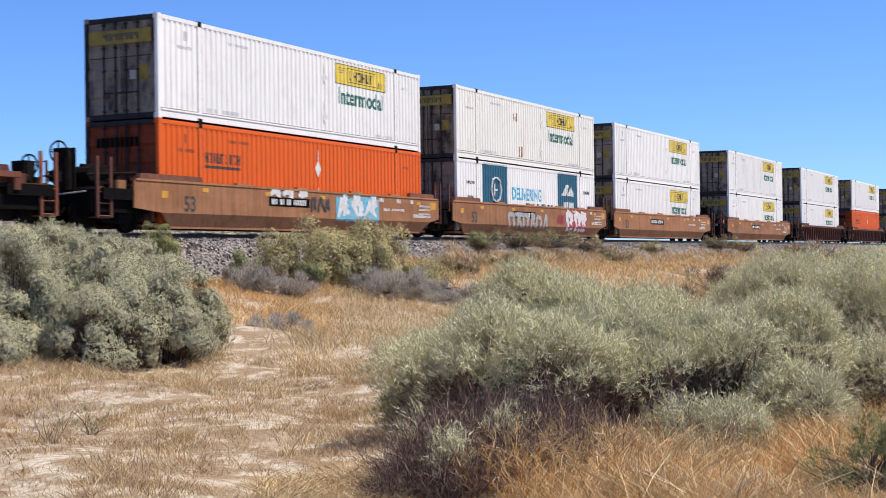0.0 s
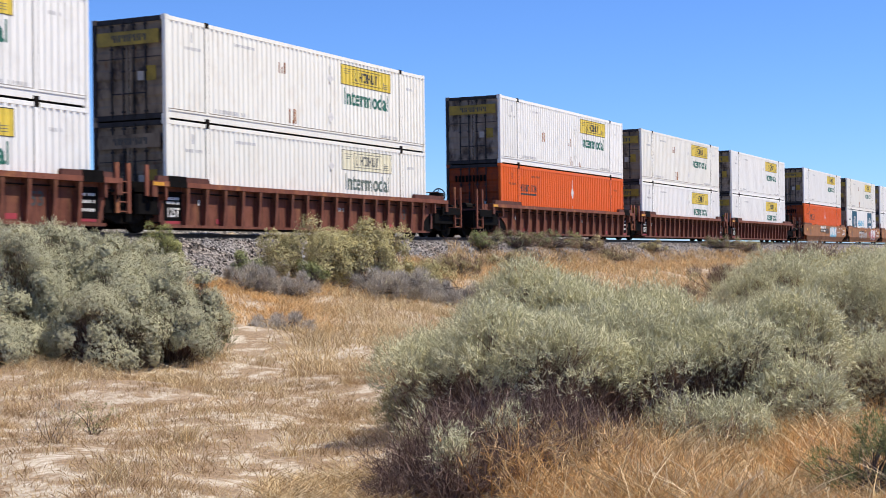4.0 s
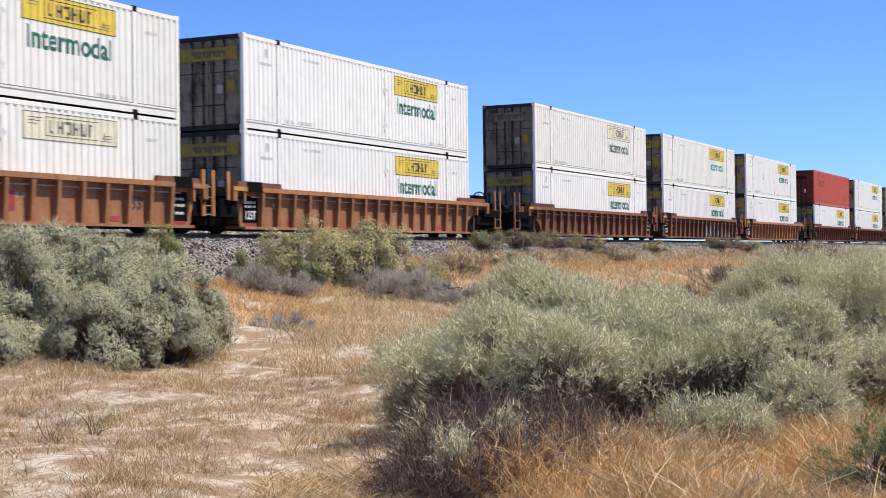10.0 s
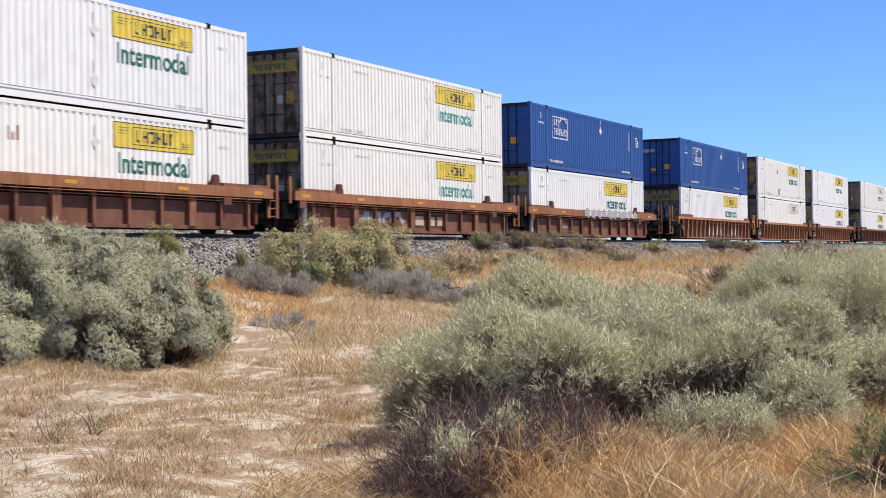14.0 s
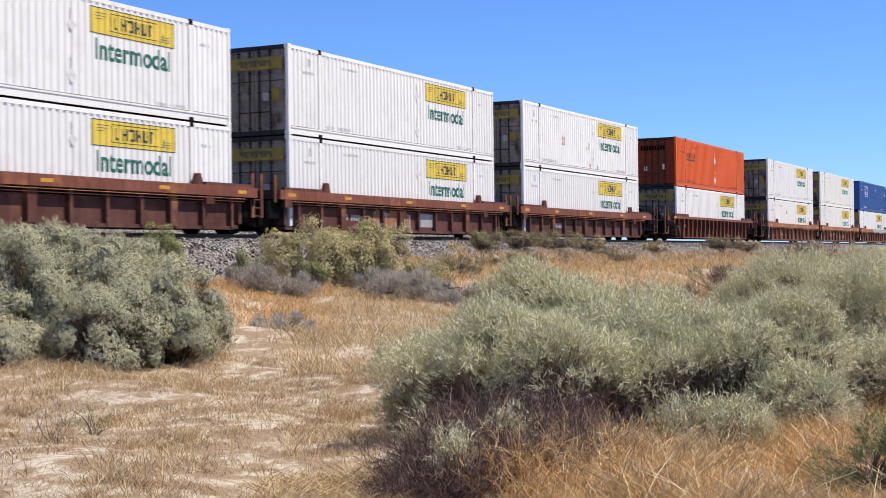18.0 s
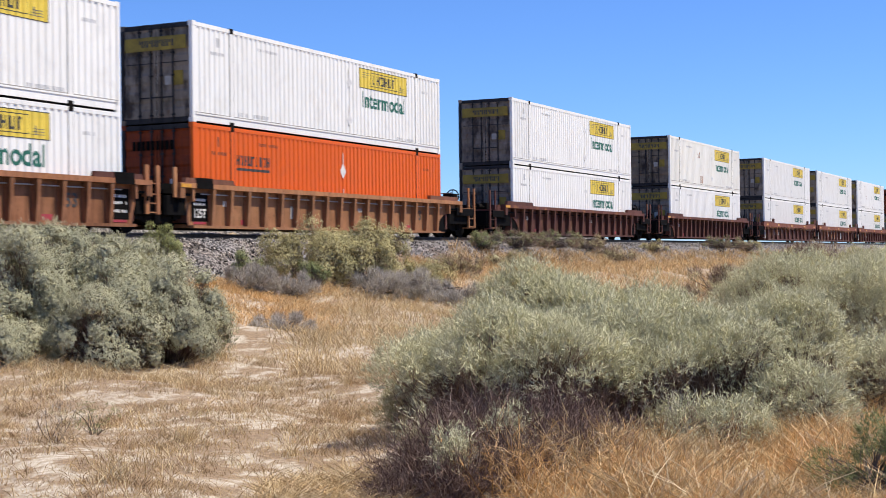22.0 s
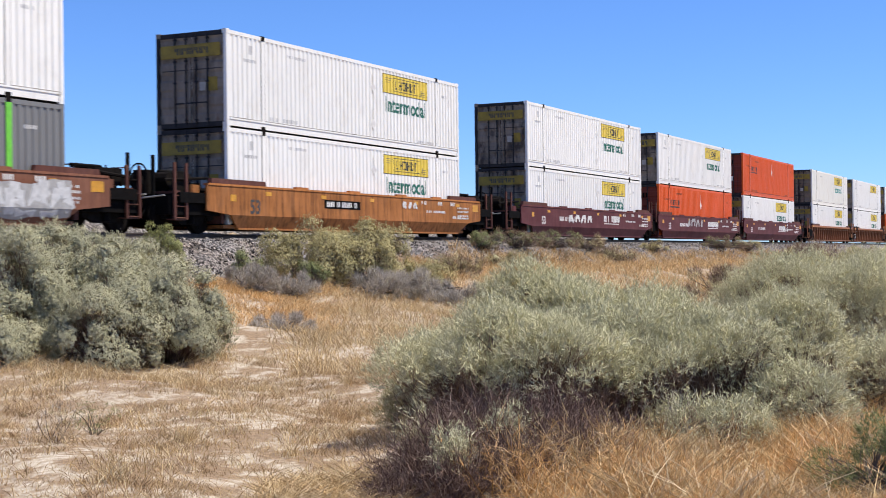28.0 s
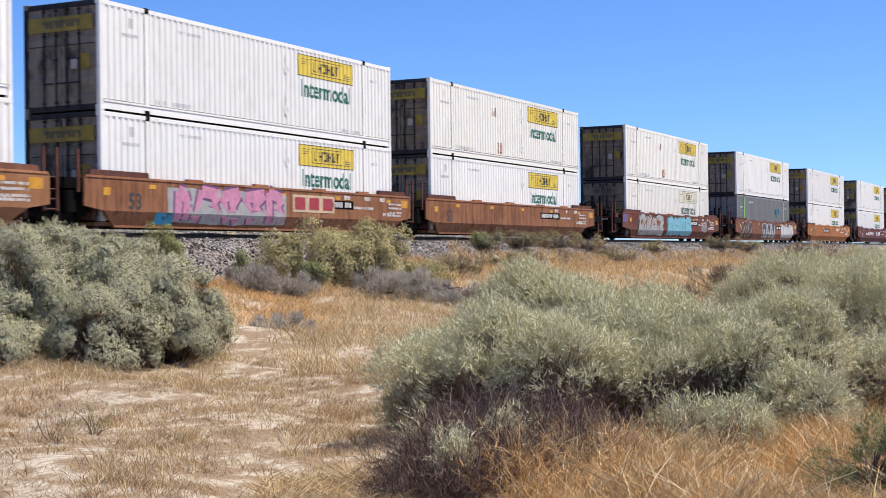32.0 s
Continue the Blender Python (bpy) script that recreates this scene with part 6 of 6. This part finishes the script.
def grass(name, seed, count, region, high, lean, width, material, label, patchy=0.3):
    """Dry blades over a stretch of the plan. region(r, n): spots as degrees right of the view's middle and metres away."""
    r = np.random.default_rng(seed)
    a, d = region(r, count)
    a = np.radians(YAW + a)
    x, y = d * np.sin(a), d * np.cos(a)
    ok = y < 21.4 + 0.5 * np.sin(0.8 * x) + 1.5 * np.clip((x - 36) / 12, 0, 1)
    x, y = x[ok], y[ok]
    n = len(x)
    clump = 0.5 + 0.5 * np.sin(2.1 * x + 1.7 * np.sin(1.3 * y)) * np.sin(1.8 * y + 0.6)
    fine = 0.5 + 0.5 * np.sin(7.3 * x + 2.2 * np.sin(4.1 * y)) * np.sin(6.1 * y + 1.9 * np.sin(3.3 * x))
    clump = np.clip(clump * (1 - patchy) + patchy * 1.5 * clump * fine, 0, 1)
    ok = r.random(n) < (0.25 * (1 - patchy)) + 0.75 * clump
    x, y = x[ok], y[ok]
    n = len(x)
    h = high * r.uniform(0.4, 1.25, n) * (0.6 + 0.4 * clump[ok])
    t = r.uniform(0, 6.28, n)
    k = np.linspace(0, 1, 2 if high < 0.08 else 3 if high < 0.28 or high > 0.42 else 4)[None]
    out = (h * lean * r.uniform(0.2, 1.5, n))[:, None] * k ** 1.7
    p = np.stack([x[:, None] + out * np.cos(t)[:, None], y[:, None] + out * np.sin(t)[:, None], (surface_z(x, y) - 0.01)[:, None] + h[:, None] * k * (1 - 0.25 * k * lean)], -1)
    return tagged(new(name, strips_mesh(name, p, r.uniform(0.6, 1.4, n) * width, material, r)), label, "grass", kind="stuff")


def tufts(a0, a1, d0, d1, centres, wide):
    """Blades gathered round a number of spots."""
    def spots(r, n):
        a, d = r.uniform(a0, a1, centres), np.sqrt(r.uniform(d0 ** 2, d1 ** 2, centres))
        k = r.integers(0, centres, n)
        w = wide * r.uniform(0.3, 1.3, centres)[k] * r.normal(0, 1, (2, n))
        return a[k] + np.degrees(w[0] / d[k]), d[k] + w[1]
    return spots


def band(a0, a1, d0, d1):
    return lambda r, n: (r.uniform(a0, a1, n) + r.normal(0, 0.07 * (a1 - a0), n), np.sqrt(r.uniform(d0 ** 2, d1 ** 2, n)) + r.normal(0, 0.05 * (d1 - d0), n).clip(-0.3 if d0 < 8 else -9, 9))


def along_track(x0, x1, y0, y1):
    def spots(r, n):
        x, y = x0 + (x1 - x0) * r.random(n) ** 1.3 + r.normal(0, 2.5, n), r.uniform(y0, y1, n) + r.normal(0, 0.25, n)
        return np.degrees(np.arctan2(x, y)) - YAW, np.hypot(x, y)
    return spots


grass("foreground_grass", 1, 42000, band(4.2, 19.5, 7.2, 12.6), 0.27, 0.7, 0.0030, "rusty_straw", "tall rusty dry grass in the foreground", 0.5)
grass("pale_grass", 9, 34000, band(4.0, 19.5, 7.2, 12.4), 0.22, 0.9, 0.0028, "straw", "pale dry grass in the foreground", 0.5)
grass("corner_grass", 2, 20000, band(-7, -1.5, 7.0, 10.4), 0.22, 1.0, 0.0032, "straw", "dry straw grass at the path's edge", 0.6)
grass("path_litter", 3, 80000, band(-19.5, 1.0, 7.2, 22), 0.07, 0.9, 0.0026, "litter", "short brown straw on bare sand", 1.0)
grass("path_straw", 10, 60000, band(-19.5, 1.0, 7.2, 22), 0.10, 0.9, 0.0026, "straw", "pale short straw on bare sand", 1.0)
grass("sand_tufts", 12, 40000, tufts(-19, 0, 7.2, 21, 420, 0.13), 0.10, 0.8, 0.0028, "litter", "small brown tufts on bare sand", 0.0)
grass("straw_tufts", 13, 16000, tufts(-19, 3, 7.2, 24, 130, 0.15), 0.19, 0.8, 0.0028, "straw", "small pale straw tufts on sand", 0.0)
grass("tall_stalks", 14, 4600, band(4.0, 19.5, 7.2, 11.5), 0.40, 0.8, 0.0046, "straw", "long pale dry stalks in the foreground", 0.0)
grass("left_stalks", 15, 260, band(-19, -4, 7.4, 12), 0.30, 0.6, 0.0030, "straw", "single pale stalks on bare sand", 0.0)
grass("middle_grass", 4, 36000, band(-6.2, 3.5, 20, 37), 0.30, 0.8, 0.0052, "straw", "golden dry grass on the rise", 0.4)
grass("slope_grass", 11, 34000, band(-11, -4.5, 28, 38), 0.26, 0.8, 0.0055, "rusty_straw", "golden dry grass below the ballast", 0.6)
grass("gold_grass", 16, 34000, band(-6, 16, 37, 66), 0.43, 0.7, 0.0085, "straw", "pale gold dry grass along the bank", 0.2)
grass("bank_grass", 5, 30000, band(-6, 16, 37, 66), 0.43, 0.7, 0.0085, "rusty_straw", "golden dry grass along the bank", 0.2)
grass("shoulder_grass", 17, 34000, along_track(38, 100, 19.8, 22.5), 0.36, 0.8, 0.0085, "rusty_straw", "golden dry grass at the foot of the ballast", 0.35)
grass("shoulder_straw", 18, 22000, along_track(38, 100, 19.6, 22.3), 0.36, 0.8, 0.0085, "straw", "pale dry grass at the foot of the ballast", 0.35)
grass("left_grass", 6, 7000, band(-19, -9, 17, 22), 0.24, 0.9, 0.0040, "straw", "dry grass under the shrubs", 0.6)
grass("right_grass", 7, 14000, band(12, 20, 12, 30), 0.34, 0.8, 0.0042, "rusty_straw", "dry grass between the shrubs")
grass("far_grass", 8, 18000, band(4, 20, 62, 150), 0.5, 0.7, 0.025, "straw", "dry grass far along the line")

# ---- what moves ----
SPEEDS = [(0, 21.547), (4, 21.27), (8, 21.373), (12, 21.203), (16, 21.125), (20, 21.035), (24, 20.994), (28, 20.916), (32, 20.853)]


def gone(t):
    """Metres run since 0 s."""
    total = 0.0
    for (a, va), (b, vb) in zip(SPEEDS, SPEEDS[1:]):
        e = min(t, b)
        if e <= a:
            break
        ve = va + (vb - va) * (e - a) / (b - a)
        total += (va + ve) / 2 * (e - a)
    return total


def motions():
    for ob, at, z in LOADED:
        walk(ob, [(t, pose(at + gone(t), TRACK_Y, z)) for t in range(0, 33, 2)])
    rows = [(k / 30, pose(0, 0, 0, 0, math.degrees(gone(k / 30) / 0.48) % 360, 0)) for k in range(0, 961)]
    walk(WHEELSETS[0], rows)
    keys = WHEELSETS[0].animation_data
    for w in WHEELSETS[1:]:
        w.rotation_mode = "QUATERNION"
        own = w.animation_data_create()
        own.action, own.action_slot = keys.action, keys.action_slot


motions()
